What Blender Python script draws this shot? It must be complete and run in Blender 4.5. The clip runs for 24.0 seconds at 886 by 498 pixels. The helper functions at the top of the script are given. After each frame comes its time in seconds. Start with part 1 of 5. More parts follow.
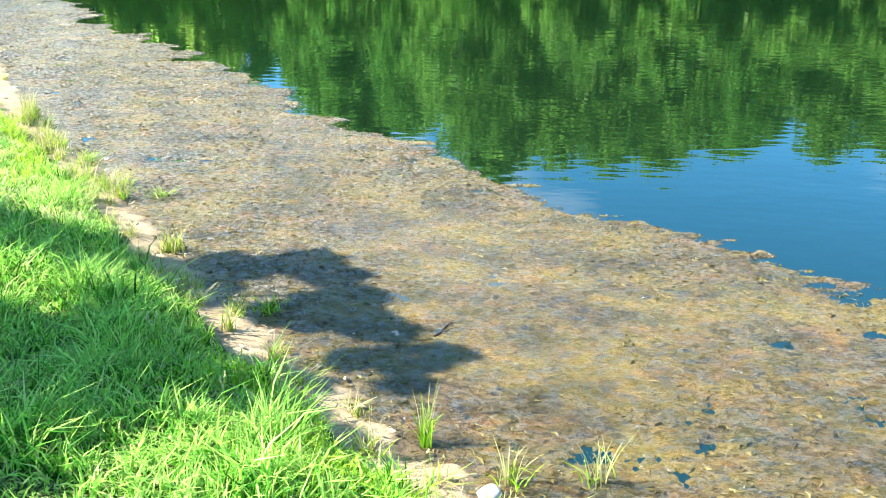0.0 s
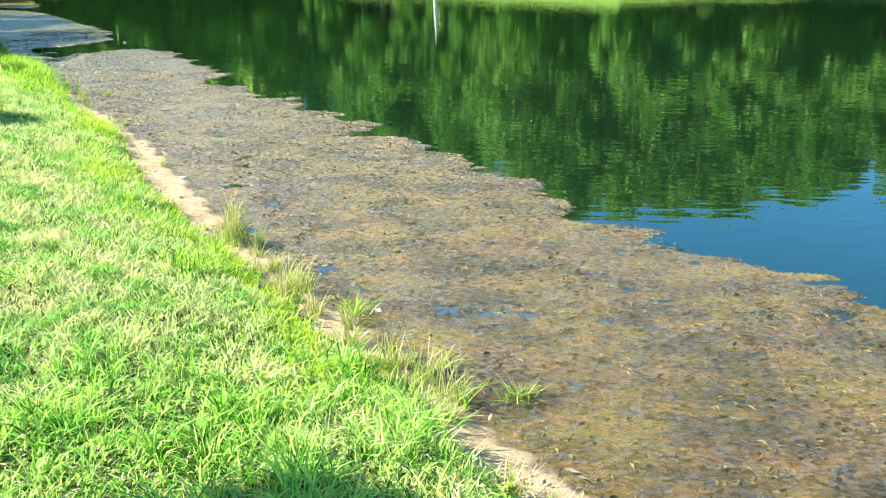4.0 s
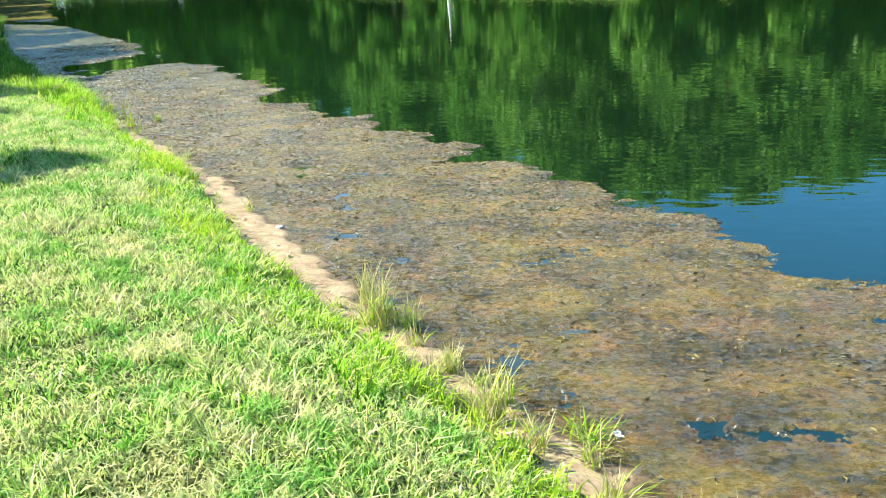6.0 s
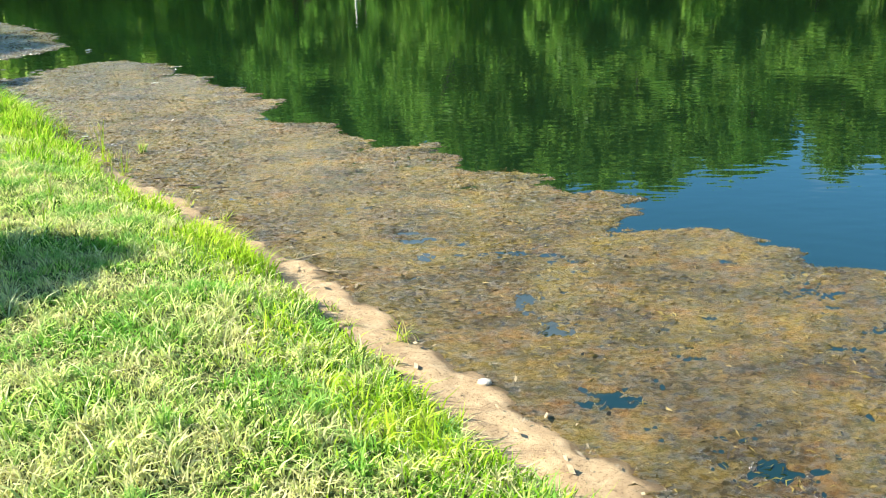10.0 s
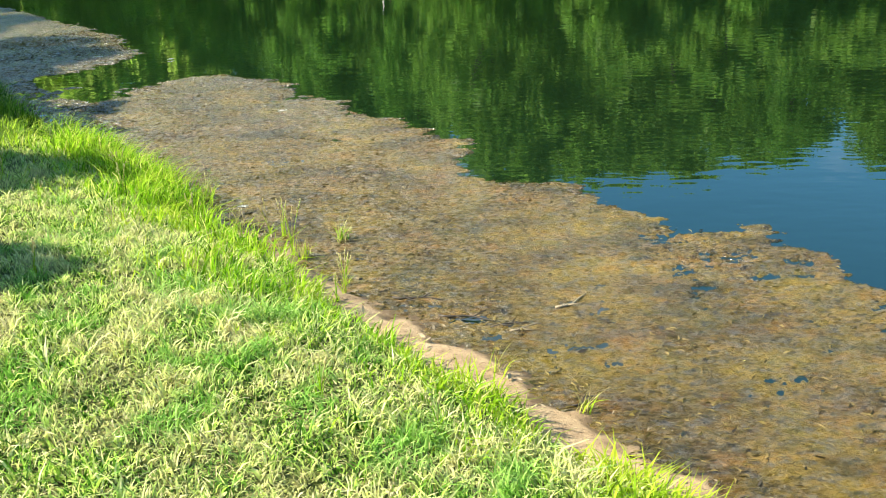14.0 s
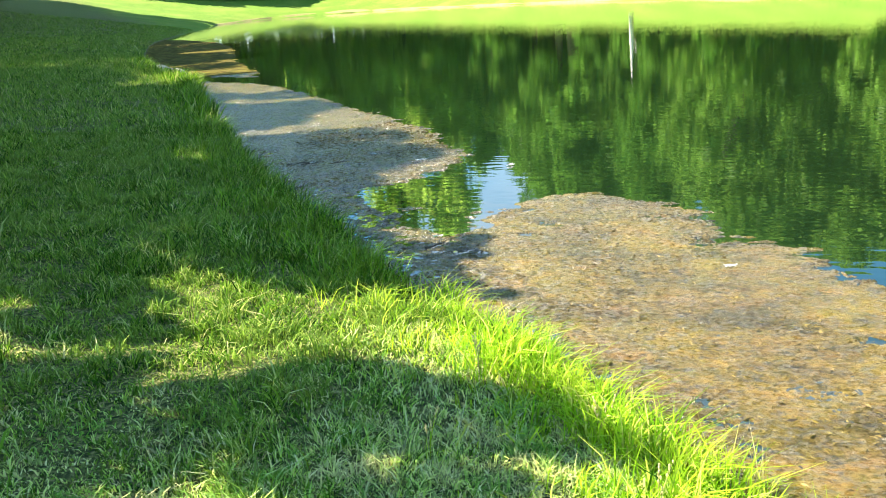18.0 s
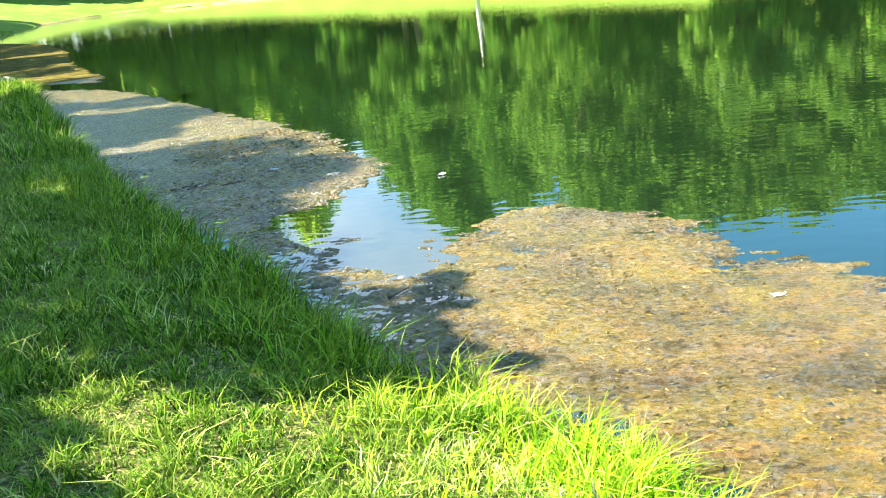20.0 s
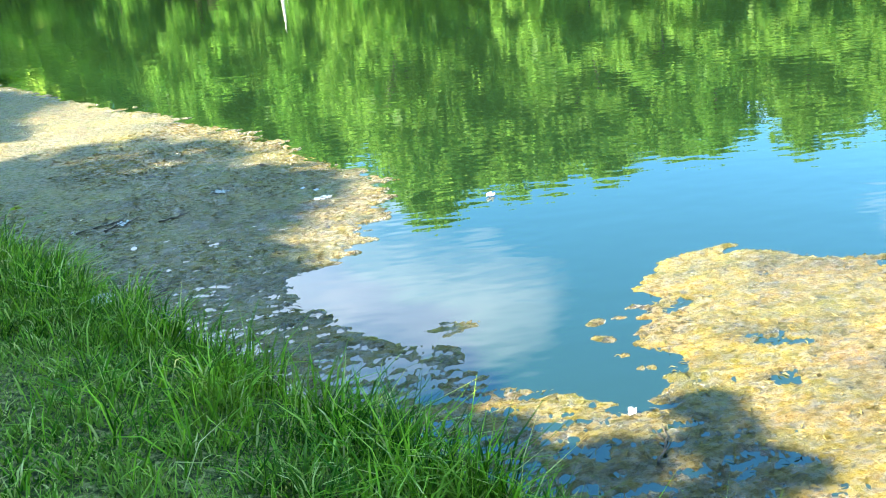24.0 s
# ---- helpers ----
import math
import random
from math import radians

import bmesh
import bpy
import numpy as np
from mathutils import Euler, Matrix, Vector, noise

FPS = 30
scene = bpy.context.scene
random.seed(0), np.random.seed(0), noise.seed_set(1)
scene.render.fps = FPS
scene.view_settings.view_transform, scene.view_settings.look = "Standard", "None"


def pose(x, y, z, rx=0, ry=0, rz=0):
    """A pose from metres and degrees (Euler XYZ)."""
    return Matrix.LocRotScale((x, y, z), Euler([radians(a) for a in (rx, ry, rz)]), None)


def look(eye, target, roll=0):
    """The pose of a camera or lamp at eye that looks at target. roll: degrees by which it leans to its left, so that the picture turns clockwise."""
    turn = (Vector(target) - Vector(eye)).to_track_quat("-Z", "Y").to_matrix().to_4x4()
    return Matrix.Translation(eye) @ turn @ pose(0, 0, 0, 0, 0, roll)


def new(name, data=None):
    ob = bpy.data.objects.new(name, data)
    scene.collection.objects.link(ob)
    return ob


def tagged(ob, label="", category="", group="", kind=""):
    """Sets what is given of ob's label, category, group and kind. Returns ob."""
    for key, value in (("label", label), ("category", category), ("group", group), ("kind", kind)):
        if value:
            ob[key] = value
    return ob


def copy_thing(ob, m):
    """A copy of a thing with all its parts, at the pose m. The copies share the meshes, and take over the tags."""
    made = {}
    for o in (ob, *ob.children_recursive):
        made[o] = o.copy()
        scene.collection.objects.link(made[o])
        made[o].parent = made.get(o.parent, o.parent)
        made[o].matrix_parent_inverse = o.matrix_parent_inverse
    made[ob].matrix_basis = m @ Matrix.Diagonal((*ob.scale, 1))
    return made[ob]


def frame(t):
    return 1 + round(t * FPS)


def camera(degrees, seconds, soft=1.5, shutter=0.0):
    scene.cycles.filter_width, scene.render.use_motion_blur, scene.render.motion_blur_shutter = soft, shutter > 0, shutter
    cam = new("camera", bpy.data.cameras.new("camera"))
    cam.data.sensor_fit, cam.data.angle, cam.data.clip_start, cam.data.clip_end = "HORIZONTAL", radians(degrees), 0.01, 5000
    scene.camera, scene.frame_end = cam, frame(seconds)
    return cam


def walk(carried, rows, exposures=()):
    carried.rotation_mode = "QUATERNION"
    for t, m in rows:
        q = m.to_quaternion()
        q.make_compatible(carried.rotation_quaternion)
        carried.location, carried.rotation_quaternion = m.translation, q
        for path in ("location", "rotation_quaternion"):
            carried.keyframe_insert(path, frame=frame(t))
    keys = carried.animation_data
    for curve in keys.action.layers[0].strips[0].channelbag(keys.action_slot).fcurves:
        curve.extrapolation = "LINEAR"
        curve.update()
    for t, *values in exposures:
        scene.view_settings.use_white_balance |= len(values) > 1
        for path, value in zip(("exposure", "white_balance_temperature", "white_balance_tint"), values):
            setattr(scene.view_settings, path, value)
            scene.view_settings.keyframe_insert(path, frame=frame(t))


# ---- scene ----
cam = camera(53.9, 24.0, 1.0)
PATH = [
    (0, (1.579, -2.226, 2.15), (2.505, -0.612, 1.416), 0.3),
    (0.5, (1.506, -1.747, 2.103), (2.435, -0.121, 1.399), 0.5),
    (1, (1.418, -1.25, 2.08), (2.331, 0.389, 1.387), 0.3),
    (1.5, (1.309, -0.802, 2.085), (2.201, 0.852, 1.402), 0.2),
    (2, (1.21, -0.395, 2.079), (2.087, 1.278, 1.422), 0.1),
    (2.5, (1.069, 0.021, 2.103), (1.934, 1.706, 1.46), -0.0),
    (4.5, (0.814, 1.823, 2.034), (1.663, 3.515, 1.389), -0.9),
    (5, (0.693, 2.281, 2.063), (1.536, 3.974, 1.412), -1.5),
    (5.5, (0.631, 2.698, 2.092), (1.462, 4.396, 1.439), -2.7),
    (6, (0.594, 3.14, 2.088), (1.416, 4.842, 1.436), -2.9),
    (6.5, (0.556, 3.559, 2.11), (1.377, 5.262, 1.457), -3.4),
    (7, (0.534, 3.968, 2.077), (1.388, 5.652, 1.419), -3.9),
    (7.5, (0.503, 4.449, 2.044), (1.425, 6.094, 1.379), -3.6),
    (8, (0.477, 4.896, 2.069), (1.412, 6.528, 1.389), -3.4),
    (8.5, (0.398, 5.374, 2.087), (1.368, 6.983, 1.401), -2.8),
    (9, (0.3, 5.859, 2.109), (1.309, 7.44, 1.417), -2.1),
    (9.5, (0.255, 6.311, 2.092), (1.277, 7.886, 1.403), -1.7),
    (10, (0.168, 6.754, 2.086), (1.191, 8.326, 1.391), -1.6),
    (10.5, (0.086, 7.192, 2.105), (1.123, 8.757, 1.415), -1.0),
    (12.5, (0.031, 9.081, 2.052), (1.065, 10.635, 1.333), -0.8),
    (13, (0.002, 9.512, 2.129), (1.024, 11.069, 1.399), -1.4),
    (13.5, (-0.059, 9.96, 2.159), (0.965, 11.515, 1.427), -1.5),
    (14, (-0.106, 10.437, 2.16), (0.889, 12.012, 1.432), -1.8),
    (14.5, (-0.073, 10.936, 2.134), (0.868, 12.545, 1.41), -1.4),
    (15, (-0.068, 11.41, 2.14), (0.827, 13.047, 1.418), -1.7),
    (15.5, (-0.103, 11.837, 2.205), (0.785, 13.479, 1.487), -1.9),
    (16, (-0.166, 12.338, 2.197), (0.717, 13.993, 1.502), -1.3),
    (16.5, (-0.25, 12.821, 2.212), (0.499, 14.55, 1.542), -2.2),
    (17, (-0.273, 13.386, 2.185), (0.377, 15.174, 1.566), -3.1),
    (17.5, (-0.314, 13.934, 2.203), (0.246, 15.762, 1.616), -4.1),
    (18, (-0.39, 14.333, 2.273), (0.18, 16.165, 1.705), -4.1),
    (18.5, (-0.428, 14.838, 2.25), (0.225, 16.641, 1.683), -4.4),
    (19, (-0.467, 15.351, 2.241), (0.285, 17.112, 1.661), -5.1),
    (19.5, (-0.51, 15.768, 2.291), (0.293, 17.499, 1.69), -5.7),
    (21.5, (-0.731, 17.747, 2.259), (0.283, 19.339, 1.597), -5.5),
    (22, (-0.755, 18.221, 2.256), (0.268, 19.801, 1.578), -5.3),
    (22.5, (-0.749, 18.731, 2.217), (0.302, 20.281, 1.514), -5.0),
    (23, (-0.814, 19.184, 2.244), (0.265, 20.705, 1.523), -4.6),
    (23.5, (-0.847, 19.56, 2.237), (0.296, 21.034, 1.516), -4.2),
    (24, (-0.855, 19.976, 2.232), (0.36, 21.387, 1.503), -4.4),
]
EXPOSURE = [(0, 2.17, 5800, 5), (1, 2.3, 5750, 5), (2, 2.07, 5900, 6), (2.5, 2.03, 6000, 6), (5, 1.69, 5950, 5), (9, 1.58, 6330, 7), (14, 1.45, 6750, 8), (16, 1.65, 6900, 8), (17, 1.9, 7000, 8), (18, 2.22, 7000, 11), (19.5, 2.45, 7100, 11), (21.5, 2.98, 7150, 10), (24, 3.2, 6750, 8)]
walk(cam, [(t, look(eye, target, roll)) for t, eye, target, roll in PATH], EXPOSURE)

# ---- light: low-left sun ahead of the walk, clear sky with a few clouds ----
SUN_AZ, SUN_EL = radians(-58), radians(40)
SUN_WAY = Vector((math.sin(SUN_AZ) * math.cos(SUN_EL), math.cos(SUN_AZ) * math.cos(SUN_EL), math.sin(SUN_EL)))
sun = new("sun", bpy.data.lights.new("sun", "SUN"))
sun.data.energy, sun.data.angle, sun.data.color = 5.0, radians(0.55), (1.0, 0.93, 0.8)
sun.matrix_world = look((0, 0, 60), Vector((0, 0, 60)) - SUN_WAY)


def build_world():
    w = bpy.data.worlds.new("sky")
    scene.world = w
    w.use_nodes = True
    n, l = w.node_tree.nodes, w.node_tree.links
    n.clear()
    out, bg = n.new("ShaderNodeOutputWorld"), n.new("ShaderNodeBackground")
    sky = n.new("ShaderNodeTexSky")
    sky.sky_type, sky.sun_disc = "NISHITA", False
    sky.sun_elevation, sky.sun_rotation = SUN_EL, SUN_AZ % (2 * math.pi)
    sky.air_density, sky.dust_density, sky.ozone_density, sky.altitude = 1.0, 0.5, 5.0, 1200
    co, sep = n.new("ShaderNodeTexCoord"), n.new("ShaderNodeSeparateXYZ")
    l.new(co.outputs["Generated"], sep.inputs[0])
    flat = n.new("ShaderNodeMath")
    flat.operation = "ADD"
    l.new(sep.outputs["Z"], flat.inputs[0])
    flat.inputs[1].default_value = 0.12
    over = n.new("ShaderNodeVectorMath")
    over.operation = "DIVIDE"
    l.new(co.outputs["Generated"], over.inputs[0])
    l.new(flat.outputs[0], over.inputs[1])
    cloud = n.new("ShaderNodeTexNoise")
    cloud.inputs["Scale"].default_value, cloud.inputs["Detail"].default_value = 0.9, 6
    l.new(over.outputs[0], cloud.inputs["Vector"])
    ramp = n.new("ShaderNodeValToRGB")
    ramp.color_ramp.elements[0].position, ramp.color_ramp.elements[1].position = 0.5, 0.78
    ramp.color_ramp.elements[0].color, ramp.color_ramp.elements[1].color = (0, 0, 0, 1), (0.7, 0.7, 0.7, 1)
    l.new(cloud.outputs["Fac"], ramp.inputs[0])
    mix = n.new("ShaderNodeMix")
    mix.data_type = "RGBA"
    l.new(ramp.outputs[0], mix.inputs["Factor"])
    clear = n.new("ShaderNodeHueSaturation")
    clear.inputs["Hue"].default_value, clear.inputs["Saturation"].default_value = 0.485, 1.2
    clear.inputs["Value"].default_value = 1.15
    l.new(sky.outputs[0], clear.inputs["Color"])
    l.new(clear.outputs[0], mix.inputs[6])
    mix.inputs[7].default_value = (9.5, 10.0, 10.4, 1)
    l.new(mix.outputs[2], bg.inputs[0])
    bg.inputs[1].default_value = 0.08
    l.new(bg.outputs[0], out.inputs[0])


build_world()


# ---- materials ----
def material(name):
    m = bpy.data.materials.new(name)
    m.use_nodes = True
    nt = m.node_tree
    return m, nt, nt.nodes["Principled BSDF"], nt.nodes["Material Output"]


def noise_node(nt, scale, detail=4.0, rough=0.55, stretch=None, coord="Object"):
    tex = nt.nodes.new("ShaderNodeTexNoise")
    tex.inputs["Scale"].default_value, tex.inputs["Detail"].default_value, tex.inputs["Roughness"].default_value = scale, detail, rough
    if coord == "World":
        src = nt.nodes.new("ShaderNodeNewGeometry").outputs["Position"]
    else:
        src = nt.nodes.new("ShaderNodeTexCoord").outputs[coord]
    if stretch:
        for kind, value in (("Rotation", (0, 0, radians(stretch[3]))), ("Scale", stretch[:3])):
            mp = nt.nodes.new("ShaderNodeMapping")
            mp.inputs[kind].default_value = value
            nt.links.new(src, mp.inputs["Vector"])
            src = mp.outputs[0]
    nt.links.new(src, tex.inputs["Vector"])
    return tex.outputs["Fac"]


def ramp_node(nt, fac, stops):
    r = nt.nodes.new("ShaderNodeValToRGB")
    e = r.color_ramp.elements
    while len(e) < len(stops):
        e.new(0.5)
    for el, (p, c) in zip(e, stops):
        el.position, el.color = p, (*c, 1)
    nt.links.new(fac, r.inputs[0])
    return r.outputs[0]


def mix_node(nt, fac, a, b, blend="MIX"):
    m = nt.nodes.new("ShaderNodeMix")
    m.data_type, m.blend_type = "RGBA", blend
    for sock, v in ((m.inputs["Factor"], fac), (m.inputs[6], a), (m.inputs[7], b)):
        if isinstance(v, (int, float)):
            sock.default_value = v
        elif isinstance(v, tuple):
            sock.default_value = (*v, 1)
        else:
            nt.links.new(v, sock)
    return m.outputs[2]


def bump_node(nt, bsdf, height, strength, distance):
    b = nt.nodes.new("ShaderNodeBump")
    b.inputs["Strength"].default_value, b.inputs["Distance"].default_value = strength, distance
    nt.links.new(height, b.inputs["Height"])
    nt.links.new(b.outputs[0], bsdf.inputs["Normal"])
    return b


def surface(name, stops, scale, rough, bump=0.0, bump_scale=60.0, bump_dist=0.01, second=None, coord="World", spec=0.4):
    """A grained surface: one noise picks among colours, a second, larger one tints them, a fine one gives relief."""
    m, nt, p, _ = material(name)
    col = ramp_node(nt, noise_node(nt, scale, 6, 0.6, coord=coord), stops)
    if second:
        s2, tint, amount = second
        f = ramp_node(nt, noise_node(nt, s2, 3, coord=coord), [(0.4, (0, 0, 0)), (0.65, (amount,) * 3)])
        col = mix_node(nt, f, col, tint)
    nt.links.new(col, p.inputs["Base Color"])
    p.inputs["Roughness"].default_value, p.inputs["Specular IOR Level"].default_value = rough, spec
    if bump:
        bump_node(nt, p, noise_node(nt, bump_scale, 5, 0.65, coord=coord), bump, bump_dist)
    return m


def leafy(name, stops, patch=None, patch_scale=0.7, thin=0.4, rough=0.5, shift=None, clump=None, gloss=0.12):
    """Leaves or blades: colour by island, tinted in patches, part of the light passes through."""
    m, nt, p, out = material(name)
    rnd = nt.nodes.new("ShaderNodeNewGeometry").outputs["Random Per Island"]
    col = ramp_node(nt, rnd, stops)
    if patch:
        f = ramp_node(nt, noise_node(nt, patch_scale, 4, 0.6, coord="World"), [(0.42, (0, 0, 0)), (0.62, (1, 1, 1))])
        col = mix_node(nt, f, col, mix_node(nt, 0.6, col, patch))
    if clump:
        f = ramp_node(nt, noise_node(nt, 3.4, 4, 0.6, coord="World"), [(0.52, (0, 0, 0)), (0.6, (0.75, 0.75, 0.75))])
        col = mix_node(nt, f, col, clump)
    if shift:
        oi = nt.nodes.new("ShaderNodeObjectInfo")
        col = mix_node(nt, ramp_node(nt, oi.outputs["Random"], [(0.0, (0, 0, 0)), (1.0, (0.8, 0.8, 0.8))]), col, mix_node(nt, 0.65, col, shift))
    nt.links.new(col, p.inputs["Base Color"])
    p.inputs["Roughness"].default_value, p.inputs["Specular IOR Level"].default_value = rough, gloss
    tr, mx = nt.nodes.new("ShaderNodeBsdfTranslucent"), nt.nodes.new("ShaderNodeMixShader")
    nt.links.new(col, tr.inputs["Color"])
    mx.inputs[0].default_value = thin
    nt.links.new(p.outputs[0], mx.inputs[1])
    nt.links.new(tr.outputs[0], mx.inputs[2])
    nt.links.new(mx.outputs[0], out.inputs["Surface"])
    return m


def water_material():
    m, nt, p, _ = material("pond_water")
    murk = ramp_node(nt, noise_node(nt, 0.15, 3, coord="World"), [(0.3, (0.005, 0.015, 0.006)), (0.7, (0.007, 0.018, 0.006))])
    nt.links.new(murk, p.inputs["Base Color"])
    # IOR set above real water's to strengthen the mirrored trees and sky
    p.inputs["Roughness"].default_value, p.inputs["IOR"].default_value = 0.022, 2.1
    p.inputs["Specular IOR Level"].default_value = 0.5
    height = None
    for scale, stretch, weight in ((4.5, (0.8, 1.6, 1, 33), 0.15), (1.2, (0.8, 1.8, 1, 33), 0.2), (0.3, (0.7, 2.0, 1, 33), 0.25)):
        wave = nt.nodes.new("ShaderNodeMath")
        wave.operation = "MULTIPLY_ADD"
        nt.links.new(noise_node(nt, scale, 1, 0.4, stretch, "World"), wave.inputs[0])
        wave.inputs[1].default_value, wave.inputs[2].default_value = weight, 0.0
        if height:
            nt.links.new(height, wave.inputs[2])
        height = wave.outputs[0]
    bump_node(nt, p, height, 0.45, 0.02)
    return m


def mat_material(name, gloss, smooth, dull, tint):
    """Floating algae: matted brown, tan and olive fibres, wet between."""
    m, nt, p, _ = material(name)
    fine = noise_node(nt, 21, 9, 0.74, (1.0, 1.6, 1, 33), "World")
    col = ramp_node(nt, fine, [(0.35, (0.032, 0.025, 0.012)), (0.45, (0.095, 0.068, 0.026)), (0.54, (0.165, 0.118, 0.046)), (0.68, (0.29, 0.215, 0.09))])
    olive = ramp_node(nt, noise_node(nt, 1.1, 7, 0.72, (1, 1.4, 1, 33), "World"), [(0.44, (0, 0, 0)), (0.6, (0.85, 0.85, 0.85))])
    col = mix_node(nt, olive, col, mix_node(nt, 0.62, col, (0.3, 0.23, 0.035)))
    rust = ramp_node(nt, noise_node(nt, 2.6, 7, 0.75, (1, 1.6, 1, 33), "World"), [(0.5, (0, 0, 0)), (0.62, (0.6, 0.6, 0.6))])
    col = mix_node(nt, rust, col, mix_node(nt, 0.55, col, (0.4, 0.2, 0.075)))
    green = ramp_node(nt, noise_node(nt, 2.1, 6, 0.75, (1.4, 1, 1, 10), "World"), [(0.5, (0, 0, 0)), (0.64, (0.6, 0.6, 0.6))])
    col = mix_node(nt, green, col, mix_node(nt, 0.55, col, (0.1, 0.13, 0.05)))
    low = noise_node(nt, 11, 8, 0.76, (1, 1.8, 1, 33), "World")
    wet = ramp_node(nt, low, [(0.38, (0.3, 0.31, 0.32)), (0.5, (1, 1, 1))])
    col = mix_node(nt, 1.0, col, wet, "MULTIPLY")
    murk = ramp_node(nt, noise_node(nt, 1.5, 7, 0.7, (1, 1.8, 1, 33), "World"), [(0.4, (0.42, 0.45, 0.44)), (0.54, (1, 1, 1))])
    col = mix_node(nt, 1.0, col, murk, "MULTIPLY")
    col = mix_node(nt, 1.0, col, tint, "MULTIPLY")
    r = ramp_node(nt, fine, [(0.4, (smooth,) * 3), (0.58, (dull,) * 3)])
    nt.links.new(r, p.inputs["Roughness"])
    p.inputs["IOR"].default_value, p.inputs["Coat Roughness"].default_value = 1.6, 0.3
    sep = nt.nodes.new("ShaderNodeSeparateXYZ")
    nt.links.new(nt.nodes.new("ShaderNodeNewGeometry").outputs["Position"], sep.inputs[0])
    drift = nt.nodes.new("ShaderNodeMath")
    drift.operation = "MULTIPLY_ADD"
    nt.links.new(noise_node(nt, 0.6, 4, 0.6, coord="World"), drift.inputs[0])
    drift.inputs[1].default_value = 10.0
    nt.links.new(sep.outputs["Y"], drift.inputs[2])
    # mat colour turns darker and greener further along
    pale = nt.nodes.new("ShaderNodeMapRange")
    pale.inputs["From Min"].default_value, pale.inputs["From Max"].default_value = 23.0, 27.5
    nt.links.new(drift.outputs[0], pale.inputs["Value"])
    # tint turns bluer towards the start of the walk
    bluer = nt.nodes.new("ShaderNodeMapRange")
    bluer.inputs["From Min"].default_value, bluer.inputs["From Max"].default_value = 18.0, 10.0
    nt.links.new(drift.outputs[0], bluer.inputs["Value"])
    col = mix_node(nt, bluer.outputs[0], col, mix_node(nt, 1.0, col, (0.95, 0.93, 1.35), "MULTIPLY"))
    nt.links.new(mix_node(nt, pale.outputs[0], col, mix_node(nt, 1.0, col, (0.7, 0.8, 0.66), "MULTIPLY")), p.inputs["Base Color"])
    for socket, wet_value, dry_value in (("Specular IOR Level", gloss, 0.25 * gloss), ("Coat Weight", 0.22 * gloss, 0.0)):
        dry = nt.nodes.new("ShaderNodeMapRange")
        dry.inputs["From Min"].default_value, dry.inputs["From Max"].default_value = 31, 46
        dry.inputs["To Min"].default_value, dry.inputs["To Max"].default_value = wet_value, dry_value
        nt.links.new(drift.outputs[0], dry.inputs["Value"])
        shine = nt.nodes.new("ShaderNodeMath")
        shine.operation = "MULTIPLY"
        nt.links.new(dry.outputs[0], shine.inputs[0])
        nt.links.new(ramp_node(nt, low, [(0.42, (1.15,) * 3), (0.54, (0.24,) * 3)]), shine.inputs[1])
        nt.links.new(shine.outputs[0], p.inputs[socket])
    bump_node(nt, p, noise_node(nt, 26, 8, 0.76, (1.0, 1.6, 1, 33), "World"), 1.0, 0.03)
    return m


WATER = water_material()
MAT = mat_material("algae_mat", 0.9, 0.12, 0.42, (0.99, 0.93, 0.63))
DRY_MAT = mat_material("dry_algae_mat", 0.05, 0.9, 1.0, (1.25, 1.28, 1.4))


def turf_material():
    """Far off a mown lawn; where the blades are modelled, the dark thatch and soil under them."""
    m, nt, p, _ = material("turf")
    lawn = ramp_node(nt, noise_node(nt, 6, 6, 0.65, coord="World"), [(0.3, (0.055, 0.125, 0.012)), (0.5, (0.11, 0.22, 0.022)), (0.7, (0.18, 0.29, 0.036))])
    dry = ramp_node(nt, noise_node(nt, 0.25, 4, coord="World"), [(0.45, (0, 0, 0)), (0.65, (0.6, 0.6, 0.6))])
    lawn = mix_node(nt, dry, lawn, (0.22, 0.28, 0.05))
    thatch = ramp_node(nt, noise_node(nt, 30, 6, 0.7, coord="World"), [(0.38, (0.02, 0.03, 0.007)), (0.5, (0.085, 0.105, 0.024)), (0.62, (0.29, 0.27, 0.1))])
    sep = nt.nodes.new("ShaderNodeSeparateXYZ")
    nt.links.new(nt.nodes.new("ShaderNodeNewGeometry").outputs["Position"], sep.inputs[0])
    mr = nt.nodes.new("ShaderNodeMapRange")
    mr.inputs["From Min"].default_value, mr.inputs["From Max"].default_value = 96, 124
    side = nt.nodes.new("ShaderNodeMath")
    side.operation = "MULTIPLY_ADD"
    nt.links.new(sep.outputs["X"], side.inputs[0])
    side.inputs[1].default_value = 4.0
    nt.links.new(sep.outputs["Y"], side.inputs[2])
    nt.links.new(side.outputs[0], mr.inputs["Value"])
    inland = nt.nodes.new("ShaderNodeMapRange")
    inland.inputs["From Min"].default_value, inland.inputs["From Max"].default_value = -1.8, -7.0
    inland.inputs["To Max"].default_value = 0.3
    nt.links.new(sep.outputs["X"], inland.inputs["Value"])
    most = nt.nodes.new("ShaderNodeMath")
    most.operation = "MAXIMUM"
    nt.links.new(mr.outputs[0], most.inputs[0])
    nt.links.new(inland.outputs[0], most.inputs[1])
    nt.links.new(mix_node(nt, most.outputs[0], thatch, lawn), p.inputs["Base Color"])
    p.inputs["Roughness"].default_value, p.inputs["Specular IOR Level"].default_value = 0.95, 0.2
    bump_node(nt, p, noise_node(nt, 60, 5, 0.65, coord="World"), 0.6, 0.02)
    return m


